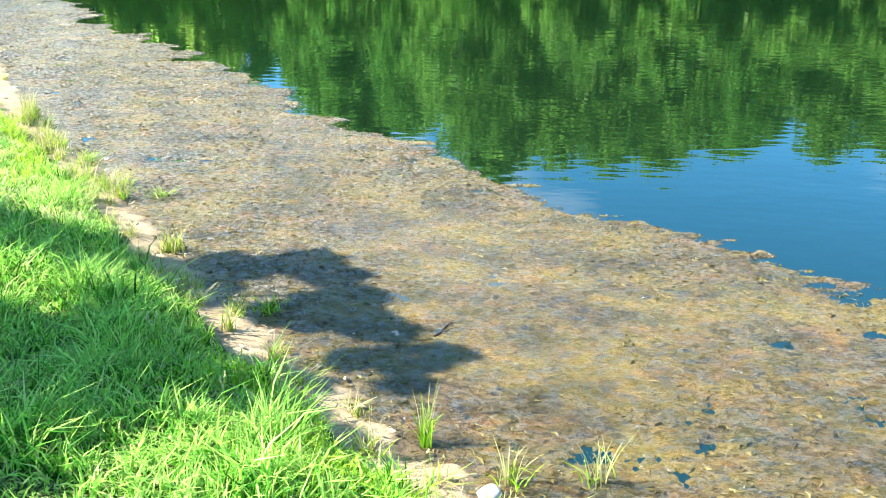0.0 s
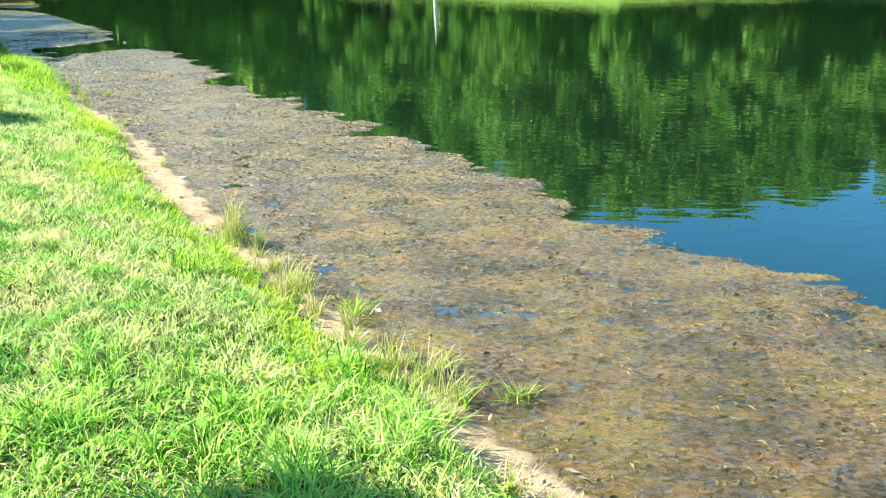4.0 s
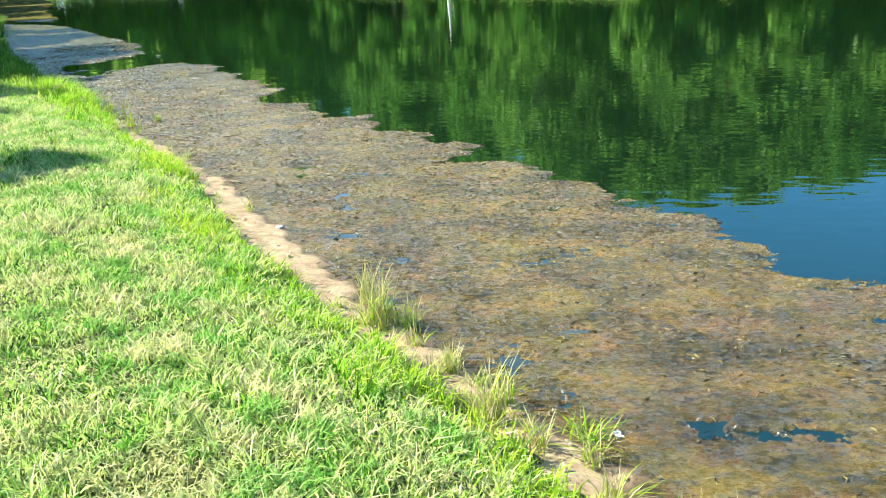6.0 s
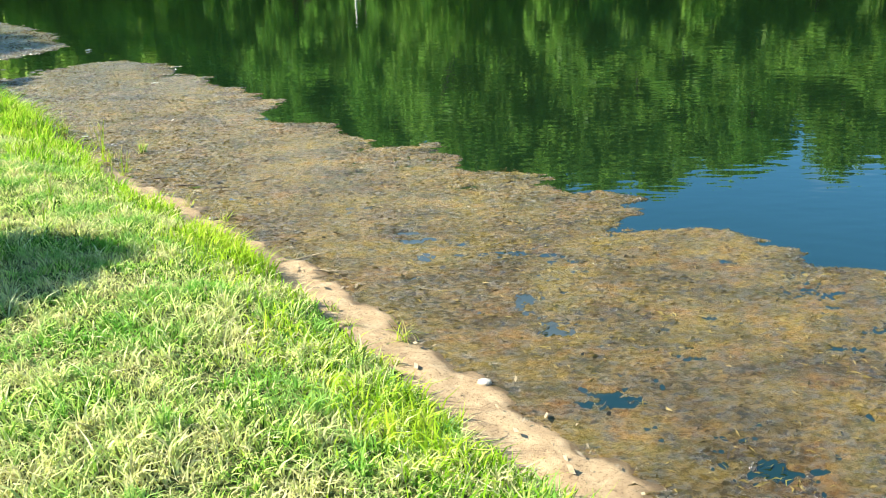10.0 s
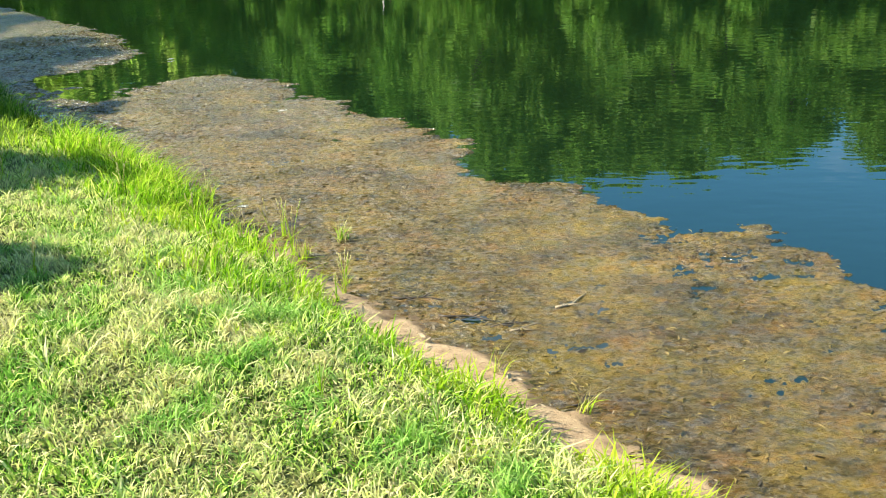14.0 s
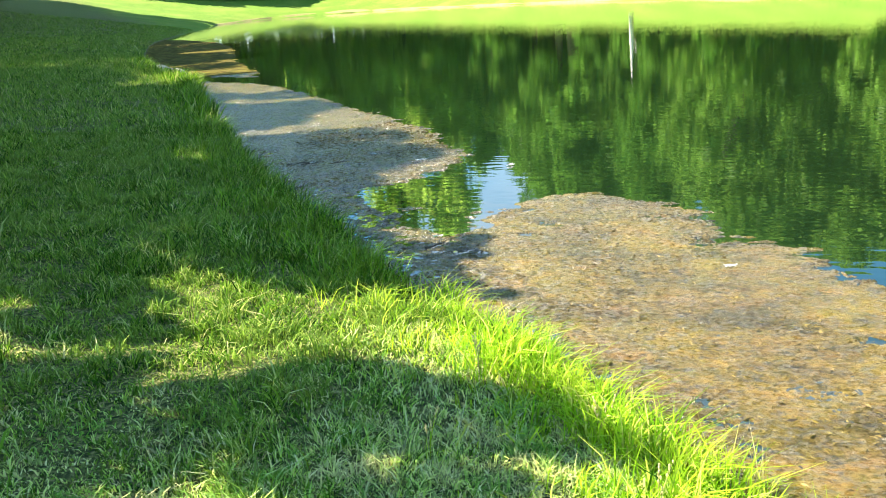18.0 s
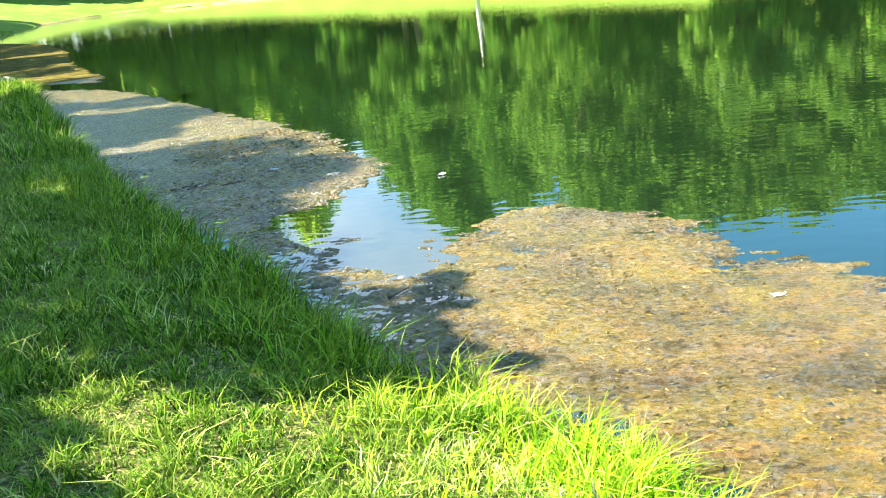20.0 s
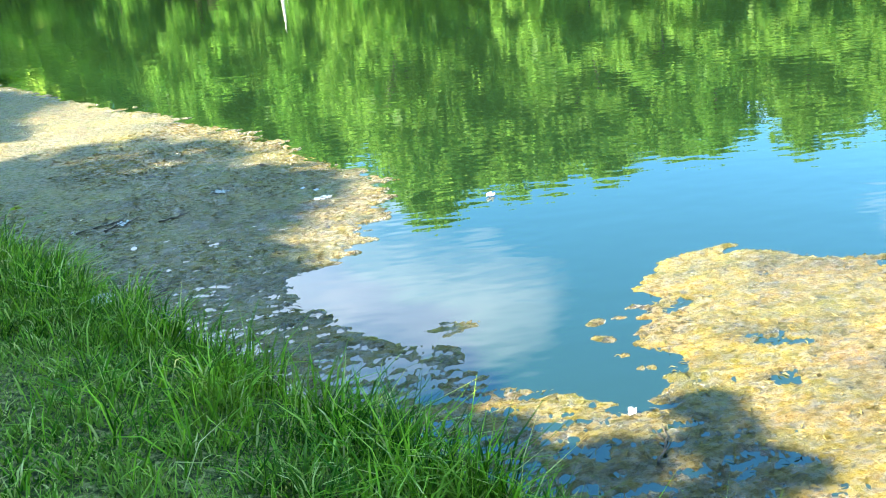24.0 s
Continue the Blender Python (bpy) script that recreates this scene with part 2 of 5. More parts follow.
def sand_material():
    """Dry pale sand, darker where the water wets it."""
    m, nt, p, _ = material("sand")
    col = ramp_node(nt, noise_node(nt, 9, 7, 0.7, coord="World"), [(0.3, (0.26, 0.17, 0.09)), (0.5, (0.41, 0.285, 0.155)), (0.7, (0.54, 0.4, 0.235))])
    grit = ramp_node(nt, noise_node(nt, 70, 4, 0.7, coord="World"), [(0.36, (0.35, 0.3, 0.25)), (0.46, (1, 1, 1))])
    col = mix_node(nt, 0.8, col, grit, "MULTIPLY")
    sep = nt.nodes.new("ShaderNodeSeparateXYZ")
    nt.links.new(nt.nodes.new("ShaderNodeNewGeometry").outputs["Position"], sep.inputs[0])
    add = nt.nodes.new("ShaderNodeMath")
    add.operation = "MULTIPLY_ADD"
    nt.links.new(noise_node(nt, 6, 5, 0.65, coord="World"), add.inputs[0])
    add.inputs[1].default_value = -0.024
    nt.links.new(sep.outputs["Z"], add.inputs[2])
    dry = ramp_node(nt, add.outputs[0], [(0.0, (0, 0, 0)), (0.012, (1, 1, 1))])
    nt.links.new(mix_node(nt, dry, mix_node(nt, 1.0, col, (0.36, 0.34, 0.3), "MULTIPLY"), col), p.inputs["Base Color"])
    nt.links.new(ramp_node(nt, dry, [(0.0, (0.35,) * 3), (1.0, (0.92,) * 3)]), p.inputs["Roughness"])
    bump_node(nt, p, noise_node(nt, 90, 6, 0.7, coord="World"), 0.6, 0.01)
    return m


TURF = turf_material()
SAND = sand_material()
LAWN = leafy("lawn_blades", [(0.0, (0.015, 0.06, 0.004)), (0.34, (0.08, 0.23, 0.012)), (0.5, (0.46, 0.73, 0.1)), (0.8, (0.78, 0.86, 0.27)), (1.0, (0.93, 0.9, 0.52))], (0.84, 0.74, 0.4), 3.2, 0.34, 0.6, clump=(0.2, 0.46, 0.06))
FRESH = leafy("edge_blades", [(0.0, (0.02, 0.09, 0.004)), (0.4, (0.22, 0.5, 0.014)), (0.8, (0.5, 0.74, 0.05)), (1.0, (0.76, 0.68, 0.26))], (0.56, 0.66, 0.05), 1.2, 0.5, 0.55)
GREEN = leafy("green_lawn_blades", [(0.0, (0.015, 0.06, 0.004)), (0.35, (0.1, 0.32, 0.015)), (0.55, (0.4, 0.74, 0.08)), (0.85, (0.6, 0.82, 0.16)), (1.0, (0.74, 0.68, 0.28))], (0.5, 0.7, 0.16), 2.6, 0.4, 0.55)
# edge blades beyond y 20: tree shade put into the colour
SHADE_EDGE = leafy("shade_dark_bank_blades", [(0.0, (0.009, 0.045, 0.001)), (0.4, (0.035, 0.14, 0.004)), (0.68, (0.17, 0.4, 0.014)), (0.9, (0.34, 0.54, 0.045)), (1.0, (0.66, 0.58, 0.26))], (0.22, 0.34, 0.03), 1.6, 0.3, 0.5)
# greener lawn blades, darkened in colour to stand in for tree shade
SHADY = leafy("shade_dark_lawn_blades", [(0.0, (0.01, 0.045, 0.002)), (0.36, (0.05, 0.15, 0.006)), (0.64, (0.17, 0.36, 0.02)), (0.86, (0.33, 0.47, 0.06)), (1.0, (0.72, 0.68, 0.28))], (0.26, 0.38, 0.06), 1.7, 0.22, 0.55)
CLIPPINGS = leafy("dry_clippings", [(0.0, (0.3, 0.4, 0.1)), (0.5, (0.52, 0.5, 0.2)), (1.0, (0.74, 0.64, 0.36))], None, 1, 0.25, 0.7)
STRAW = leafy("dry_stems", [(0.0, (0.34, 0.36, 0.1)), (0.5, (0.54, 0.48, 0.2)), (1.0, (0.74, 0.65, 0.36))], None, 1, 0.3)
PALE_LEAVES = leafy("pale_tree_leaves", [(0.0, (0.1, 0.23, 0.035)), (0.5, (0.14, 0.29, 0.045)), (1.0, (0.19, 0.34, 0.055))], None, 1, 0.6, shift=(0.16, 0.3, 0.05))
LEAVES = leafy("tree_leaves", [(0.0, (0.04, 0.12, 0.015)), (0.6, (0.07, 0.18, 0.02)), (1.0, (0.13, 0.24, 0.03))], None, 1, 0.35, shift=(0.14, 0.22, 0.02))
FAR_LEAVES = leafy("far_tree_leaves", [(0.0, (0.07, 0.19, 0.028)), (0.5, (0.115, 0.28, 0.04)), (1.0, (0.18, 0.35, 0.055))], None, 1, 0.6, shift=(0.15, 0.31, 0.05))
# leaf colour brightened to stand in for sunlight on the self-shaded end trees
SUN_TINTED_LEAVES = leafy("sun_tinted_tree_leaves", [(0.0, (0.26, 0.46, 0.06)), (0.5, (0.38, 0.6, 0.1)), (1.0, (0.5, 0.7, 0.15))], None, 1, 0.75, shift=(0.48, 0.66, 0.12))
BARK = surface("bark", [(0.3, (0.05, 0.04, 0.03)), (0.7, (0.16, 0.13, 0.1))], 7, 0.95, 0.8, 25, 0.03, coord="Object")
PALE = surface("pale_wood", [(0.3, (0.5, 0.47, 0.42)), (0.7, (0.72, 0.7, 0.66))], 3, 0.8, 0.3, 20, 0.02, coord="Object")
RIM = surface("dry_lawn_rim", [(0.3, (0.2, 0.19, 0.06)), (0.7, (0.36, 0.32, 0.12))], 3, 0.95, 0.4, 20, 0.02)
STONE = surface("pale_stone", [(0.3, (0.35, 0.31, 0.26)), (0.7, (0.6, 0.55, 0.48))], 20, 0.85, 0.5, 60, 0.01, coord="Object")
TWIG = surface("wet_twig", [(0.3, (0.02, 0.016, 0.012)), (0.7, (0.06, 0.045, 0.03))], 30, 0.5, 0.5, 90, 0.004, coord="Object")
DRYTWIG = surface("dry_twig", [(0.3, (0.2, 0.16, 0.1)), (0.7, (0.38, 0.31, 0.21))], 30, 0.85, 0.4, 90, 0.004, coord="Object")
FIBRE = leafy("algae_strands", [(0.0, (0.035, 0.026, 0.01)), (0.4, (0.1, 0.072, 0.026)), (0.9, (0.2, 0.15, 0.055)), (1.0, (0.34, 0.265, 0.11))], (0.2, 0.16, 0.03), 1.1, 0.1, 0.6, gloss=0.2)
LITTER = surface("white_scrap", [(0.3, (0.7, 0.7, 0.68)), (0.7, (0.85, 0.85, 0.83))], 40, 0.6, 0.3, 60, 0.004, coord="Object")


# ---- plan: the pond's outline, the mat's outline ----
NEAR_SHORE = [(3.5, -6), (3.3, -1.5), (3.05, 0.8), (2.8, 2.4), (2.72, 4.2), (2.55, 6.2), (2.42, 8.0), (2.42, 9.6), (2.38, 11.5), (2.28, 12.8),
              (2.08, 14.8), (1.9, 16.6), (1.72, 18.4), (1.3, 20.4), (1.15, 22), (0.95, 24), (0.8, 26.5), (0.75, 30), (0.7, 36), (0.75, 43),
              (-0.2, 48), (-0.6, 62), (0.0, 82), (2, 96), (5, 116)]
FAR_SHORE = [(8, 132), (18, 148), (32, 146), (42, 122), (46, 98), (46, 82), (46, 70), (52, 62), (62, 56), (74, 50), (84, 36), (86, 12),
             (70, -30), (42, -62), (14, -52), (5, -22)]
MAT_EDGE_NEAR = [(4.2, -17), (5.4, -15), (6.3, -12.5), (7.2, -9), (6.9, -6), (6.5, -1), (6.26, 0.5), (6.03, 0.76), (6.09, 1.24), (5.93, 1.75), (5.84, 2.4), (5.56, 2.66),
                 (5.53, 3.15), (5.39, 4.1), (5.45, 4.8), (5.2, 5.6), (5.18, 6.1), (5.3, 6.4), (5.0, 6.68), (4.86, 6.85), (5.05, 7.4), (5.2, 8.28), (5.12, 8.67), (4.9, 8.85),
                 (5.02, 9.1), (5.22, 9.38), (5.0, 9.75), (5.05, 10.3), (4.98, 10.65), (4.58, 11.0), (5.12, 11.5), (4.88, 11.85), (4.82, 12.19), (4.95, 12.46), (4.87, 12.86)]
MAT_EDGE_MIDDLE = [(4.6, 13.13), (4.72, 13.5), (4.68, 14.1), (4.45, 14.4), (4.35, 14.9), (4.46, 15.32), (4.42, 15.75), (4.1, 16.25), (4.06, 16.58), (4.35, 17.1), (4.55, 17.8),
                   (4.6, 18.5), (4.36, 19.0), (4.3, 19.5), (4.45, 19.9), (4.5, 20.36), (4.08, 20.65), (4.5, 21.5), (4.45, 22.05), (4.0, 22.75), (3.3, 22.9)]
MAT_EDGE_END = [(2.73, 22.5), (2.6, 22.28), (2.35, 22.14), (2.12, 22.0), (1.93, 22.13), (2.0, 22.4), (1.74, 22.76), (1.93, 23.15), (1.75, 23.4), (1.65, 23.9), (1.8, 24.75), (2.2, 24.7),
                (2.75, 25.05), (3.55, 25.7), (3.65, 26.3), (3.75, 27.1), (3.92, 28.9), (3.5, 32.3), (3.1, 37.3), (2.6, 40.3), (1.6, 42.6), (0.5, 44.7)]
MAT_EDGE = MAT_EDGE_NEAR + MAT_EDGE_MIDDLE + MAT_EDGE_END
FAR_MAT = [(0.2, 47.2), (1.6, 45.3), (2.75, 43.4), (3.1, 46), (3.0, 52), (4.1, 66), (4.0, 75), (2.5, 84), (0, 92)]
SAND_WIDTH = ((-6, 0.3), (2, 0.32), (5, 0.34), (6.5, 0.36), (8, 0.38), (9.3, 0.44), (10.5, 0.38), (11.5, 0.4), (15, 0.36), (16.5, 0.24), (18, 0.1), (20, 0.02), (200, 0.02))


def smooth_line(points, step, closed=False):
    """The points joined by a Catmull-Rom curve."""
    p = np.array(points, float)
    if closed:
        p = np.vstack([p[-1], p, p[0], p[1]])
    else:
        p = np.vstack([2 * p[0] - p[1], p, 2 * p[-1] - p[-2]])
    out = []
    for a, b, c, d in zip(p, p[1:], p[2:], p[3:]):
        n = max(2, int(np.linalg.norm(c - b) / step))
        t = np.linspace(0, 1, n, endpoint=False)[:, None]
        out.append(0.5 * (2 * b + (c - a) * t + (2 * a - 5 * b + 4 * c - d) * t**2 + (3 * b - a - 3 * c + d) * t**3))
    if not closed:
        out.append(p[-2:-1])
    return np.vstack(out)


SHORE = smooth_line(NEAR_SHORE, 0.8)
POND = np.vstack([SHORE, smooth_line(FAR_SHORE, 6.0)])
MAT_LINE = np.vstack([smooth_line(MAT_EDGE, 0.35), [(-6, 45.6), (-6, -17)]])
FAR_MAT_LINE = np.vstack([np.array(FAR_MAT, float), [(-6, 92), (-6, 47.2)]])


def inside_by(x, y, poly):
    """Signed distance to a closed outline: positive inside."""
    x, y = np.asarray(x, float).ravel(), np.asarray(y, float).ravel()
    best, odd = np.full(x.shape, 1e9), np.zeros(x.shape, bool)
    for (ax, ay), (bx, by) in zip(poly, np.roll(poly, -1, 0)):
        dx, dy = bx - ax, by - ay
        t = np.clip(((x - ax) * dx + (y - ay) * dy) / (dx * dx + dy * dy + 1e-12), 0, 1)
        best = np.minimum(best, (x - ax - t * dx) ** 2 + (y - ay - t * dy) ** 2)
        cross = (ay > y) != (by > y)
        odd ^= cross & (x < ax + (y - ay) / (dy if dy else 1e-12) * dx)
    return np.where(odd, 1, -1) * np.sqrt(best)


def lattice_noise(x, y, scale, seed):
    """Smooth value noise in the plane, -1 to 1."""
    x, y = np.asarray(x) * scale, np.asarray(y) * scale
    i, j = np.floor(x).astype(np.int64), np.floor(y).astype(np.int64)
    u, v = x - i, y - j
    u, v = u * u * (3 - 2 * u), v * v * (3 - 2 * v)

    def val(a, b):
        h = (a * 374761393 + b * 668265263 + seed * 974711) & 0xFFFFFFFF
        h = ((h ^ (h >> 13)) * 1274126177) & 0xFFFFFFFF
        return ((h ^ (h >> 16)) & 0xFFFF) / 32767.5 - 1

    return (val(i, j) * (1 - u) + val(i + 1, j) * u) * (1 - v) + (val(i, j + 1) * (1 - u) + val(i + 1, j + 1) * u) * v


def fractal(x, y, scale, seed, octaves=4, gain=0.5):
    return sum(gain**k * lattice_noise(x, y, scale * 2.03**k, seed + k) for k in range(octaves))


def sand_width(y):
    """How far the sand reaches from the waterline to the broken edge of the lawn."""
    y = np.asarray(y, float)
    wide = np.interp(y, *np.array(SAND_WIDTH).T)
    return wide * (1 + 0.16 * fractal(y.ravel(), 0 * y.ravel() + 0.37, 2.2, 131, 4, 0.65)).reshape(y.shape)


def ground_height(x, y, d=None):
    """The lie of the land, from how far inland a place is."""
    x, y = np.asarray(x, float), np.asarray(y, float)
    d = -inside_by(x, y, POND) if d is None else d
    w = sand_width(y)
    inland = np.maximum(d - w, 0)
    near = 0.16 * np.clip(d, 0, w) + 0.05 * (inland > 0) + 0.26 * (1 - np.exp(-inland / 0.6)) + 0.055 * np.minimum(inland, 45)
    far = 0.25 * (1 - np.exp(-np.maximum(d, 0) / 0.5)) + 0.19 * np.clip(d, 0, 24) + 0.02 * np.clip(d - 24, 0, 80)
    k = np.clip(np.maximum((x - 8) / 14, (y - 95) / 20), 0, 1)
    z = near * (1 - k) + far * k
    z += 0.03 * np.clip(inland, 0, 1) * fractal(x, y, 0.8, 5, 3)
    return np.where(d > 0, z, np.maximum(d * 0.3, -1.5))


# ---- mesh helpers ----
def grid_mesh(name, verts, tris, mat, smooth=False):
    me = bpy.data.meshes.new(name)
    verts, tris = np.ascontiguousarray(verts, np.float32), np.ascontiguousarray(tris, np.int32)
    me.vertices.add(len(verts))
    me.vertices.foreach_set("co", verts.ravel())
    me.loops.add(tris.size)
    me.loops.foreach_set("vertex_index", tris.ravel())
    me.polygons.add(len(tris))
    me.polygons.foreach_set("loop_start", np.arange(0, tris.size, tris.shape[1], dtype=np.int32))
    me.polygons.foreach_set("use_smooth", np.full(len(tris), smooth))
    me.materials.append(mat)
    me.update(calc_edges=True)
    return me


def sheet(xs, ys, keep=None):
    """Quads over a grid of places; keep picks the vertices whose quads stay."""
    X, Y = np.meshgrid(xs, ys)
    n = len(xs)
    i = (np.arange(len(ys) - 1)[:, None] * n + np.arange(n - 1)).ravel()
    q = np.stack([i, i + 1, i + 1 + n, i + n], 1)
    return X.ravel(), Y.ravel(), q


def only(verts, quads, mask):
    """Drops the quads with no vertex in the mask, and the vertices left over."""
    quads = quads[mask[quads].any(1)]
    used = np.unique(quads)
    back = np.zeros(len(verts), np.int64)
    back[used] = np.arange(len(used))
    return verts[used], back[quads]


def part(name, bm, mat, parent=None, label=""):
    me = bpy.data.meshes.new(name)
    bm.to_mesh(me)
    bm.free()
    me.materials.append(mat)
    ob = new(name, me)
    if parent:
        ob.parent = parent
    return tagged(ob, label)


def tube(bm, points, radii, sides=7):
    """A tapered tube along points."""
    rings = []
    for k, (p, r) in enumerate(zip(points, radii)):
        p = Vector(p)
        a = Vector(points[max(k - 1, 0)])
        b = Vector(points[min(k + 1, len(points) - 1)])
        turn = (b - a).to_track_quat("Z", "Y")
        rings.append([bm.verts.new(p + turn @ Vector((r * math.cos(s), r * math.sin(s), 0))) for s in (2 * math.pi * i / sides for i in range(sides))])
    for lo, hi in zip(rings, rings[1:]):
        for i in range(sides):
            f = bm.faces.new((lo[i], lo[(i + 1) % sides], hi[(i + 1) % sides], hi[i]))
            f.smooth = True
    bm.faces.new(rings[0][::-1])
    bm.faces.new(rings[-1])


def blades(base, height, width, lean, heading, rng, droop=0.5):
    """Bent grass blades, three triangles each, on arrays of feet."""
    n = len(base)
    side = np.stack([-np.sin(heading), np.cos(heading), np.zeros(n)], 1)
    ahead = np.stack([np.cos(heading), np.sin(heading), np.zeros(n)], 1)
    turn = rng.uniform(0, 2 * np.pi, n)
    side = np.stack([np.cos(turn), np.sin(turn), np.zeros(n)], 1)
    up = np.array([0, 0, 1.0])
    mid = base + up * (height * 0.6)[:, None] + ahead * (lean * height * 0.35)[:, None]
    tip = base + up * (height * (1 - droop * np.abs(lean) * 0.35))[:, None] + ahead * (lean * height)[:, None]
    v = np.stack([base - side * width[:, None] / 2, base + side * width[:, None] / 2, mid - side * width[:, None] * 0.4, mid + side * width[:, None] * 0.4, tip], 1)
    f = np.array([[0, 1, 3], [0, 3, 2], [2, 3, 4]])[None] + (np.arange(n) * 5)[:, None, None]
    return v.reshape(-1, 3), f.reshape(-1, 3)


# ---- the setting ----
def build_ground():
    xs = np.concatenate([np.linspace(-600, -60, 10), np.linspace(-50, -8, 15), np.arange(-7, -2, 0.4), np.arange(-2, 4.2, 0.09), np.arange(4.6, 12, 1.0),
                         np.arange(14, 120, 3.0), np.linspace(130, 900, 10)])
    ys = np.concatenate([np.linspace(-500, -60, 8), np.arange(-50, -3, 4.0), np.arange(-2, 31, 0.11), np.arange(31.5, 60, 0.8), np.arange(62, 150, 2.5), np.linspace(160, 900, 10)])
    X, Y, q = sheet(xs, ys)
    d = -inside_by(X, Y, POND)
    Z = ground_height(X, Y, d) - 0.012
    ob = new("ground", grid_mesh("ground", np.stack([X, Y, Z], 1), q, TURF, True))
    tagged(ob, "grassy earth bank sloping up from the pond", "ground", kind="structure")


def build_water():
    xs, ys = np.linspace(-3, 100, 32), np.linspace(-70, 160, 60)
    X, Y, q = sheet(xs, ys)
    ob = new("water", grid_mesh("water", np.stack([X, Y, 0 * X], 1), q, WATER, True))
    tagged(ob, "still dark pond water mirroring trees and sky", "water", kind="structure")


def build_sand():
    line = smooth_line([(4.0, -12)] + NEAR_SHORE[:15], 0.06)
    go = np.gradient(line, axis=0)
    go /= np.linalg.norm(go, axis=1)[:, None]
    inland = np.stack([-go[:, 1], go[:, 0]], 1)
    across = np.linspace(-0.5, 0.75, 26)
    w = sand_width(line[:, 1])
    P = line[:, None, :] + inland[:, None, :] * across[None, :, None]
    X, Y = P[..., 0].ravel(), P[..., 1].ravel()
    D = np.broadcast_to(across, P.shape[:2]).ravel()
    W = np.repeat(w, len(across))
    z = np.where(D > 0, 0.17 * np.minimum(D, W) + 0.004, D * 0.16 + 0.004)
    z += 0.013 * fractal(X, Y, 6, 21, 4, 0.6) * np.clip(D * 8 + 1, 0, 1)
    z -= np.clip((D - W) * 0.9, 0, 0.3) * 0.35
    n = len(across)
    i = (np.arange(len(line) - 1)[:, None] * n + np.arange(n - 1)).ravel()
    ob = new("sand_shore", grid_mesh("sand_shore", np.stack([X, Y, z], 1), np.stack([i, i + n, i + n + 1, i + 1], 1), SAND, True))
    tagged(ob, "narrow strip of pale washed sand along the waterline", "sand", kind="structure")


def build_far_shore():
    """The trodden dry rim of the lawn along the far waterline."""
    line = smooth_line(FAR_SHORE, 1.0)
    go = np.gradient(line, axis=0)
    go /= np.linalg.norm(go, axis=1)[:, None]
    inland = np.stack([-go[:, 1], go[:, 0]], 1)
    across = np.array([-0.4, -0.1, 0.05, 0.15, 0.25, 0.45])
    P = line[:, None, :] + inland[:, None, :] * across[None, :, None] * (1 + 0.4 * fractal(line[:, 0], line[:, 1], 0.3, 121, 3))[:, None, None]
    X, Y = P[..., 0].ravel(), P[..., 1].ravel()
    z = np.maximum(ground_height(X, Y), -0.1) + np.tile([0.0, 0.02, 0.05, 0.06, 0.04, -0.08], len(line))
    n = len(across)
    i = (np.arange(len(line) - 1)[:, None] * n + np.arange(n - 1)).ravel()
    ob = new("sand_shore", grid_mesh("sand_shore", np.stack([X, Y, z], 1), np.stack([i, i + n, i + n + 1, i + 1], 1), RIM, True))
    tagged(ob, "thin dry grassy rim along the far waterline", "sand", kind="structure")


# open pools in the mat: place, width across and depth along the view
POOLS_START = [(5.17, 0.43, 0.12, 0.09), (5.69, 0.27, 0.12, 0.12), (5.05, -0.07, 0.16, 0.2), (4.36, 0.17, 0.1, 0.09), (3.67, 0.17, 0.12, 0.15), (3.84, 0.01, 0.14, 0.08),
               (3.88, -0.17, 0.1, 0.14), (4.12, -0.06, 0.1, 0.06), (5.07, 4.52, 0.22, 0.36), (5.2, 3.48, 0.2, 0.13), (5.13, 1.26, 0.07, 0.1), (4.93, -0.29, 0.13, 0.15),
               (3.37, 0.64, 0.1, 0.09), (3.69, 1.46, 0.12, 0.1), (3.09, 5.71, 0.2, 0.18), (3.28, 5.54, 0.2, 0.12), (3.5, 5.43, 0.15, 0.18), (2.7, 6.7, 0.17, 0.4), (2.72, 6.25, 0.18, 0.2),
               (4.73, 6.06, 0.2, 0.14), (4.94, 5.68, 0.16, 0.12), (4.36, 5.42, 0.14, 0.1), (3.18, 6.92, 0.16, 0.12), (3.86, 5.11, 0.1, 0.08)]
POOLS_EARLY = [(2.89, 8.51, 0.3, 0.2), (3.44, 8.0, 0.3, 0.2), (3.96, 7.98, 0.26, 0.17), (3.36, 7.35, 0.14, 0.1), (4.55, 11.0, 0.34, 0.3), (3.2, 11.9, 0.22, 0.06), (3.52, 4.62, 0.15, 0.08),
               (2.48, 7.88, 0.16, 0.16), (3.14, 10.42, 0.13, 0.34), (3.02, 10.05, 0.15, 0.22), (2.75, 9.33, 0.26, 0.16), (3.36, 9.36, 0.14, 0.11), (2.92, 8.76, 0.14, 0.08),
               (3.02, 8.42, 0.13, 0.06), (4.07, 8.0, 0.2, 0.2), (3.11, 8.11, 0.16, 0.1), (3.56, 8.53, 0.1, 0.09), (4.39, 8.98, 0.26, 0.12), (4.12, 8.6, 0.18, 0.1), (2.93, 7.9, 0.06, 0.09)]
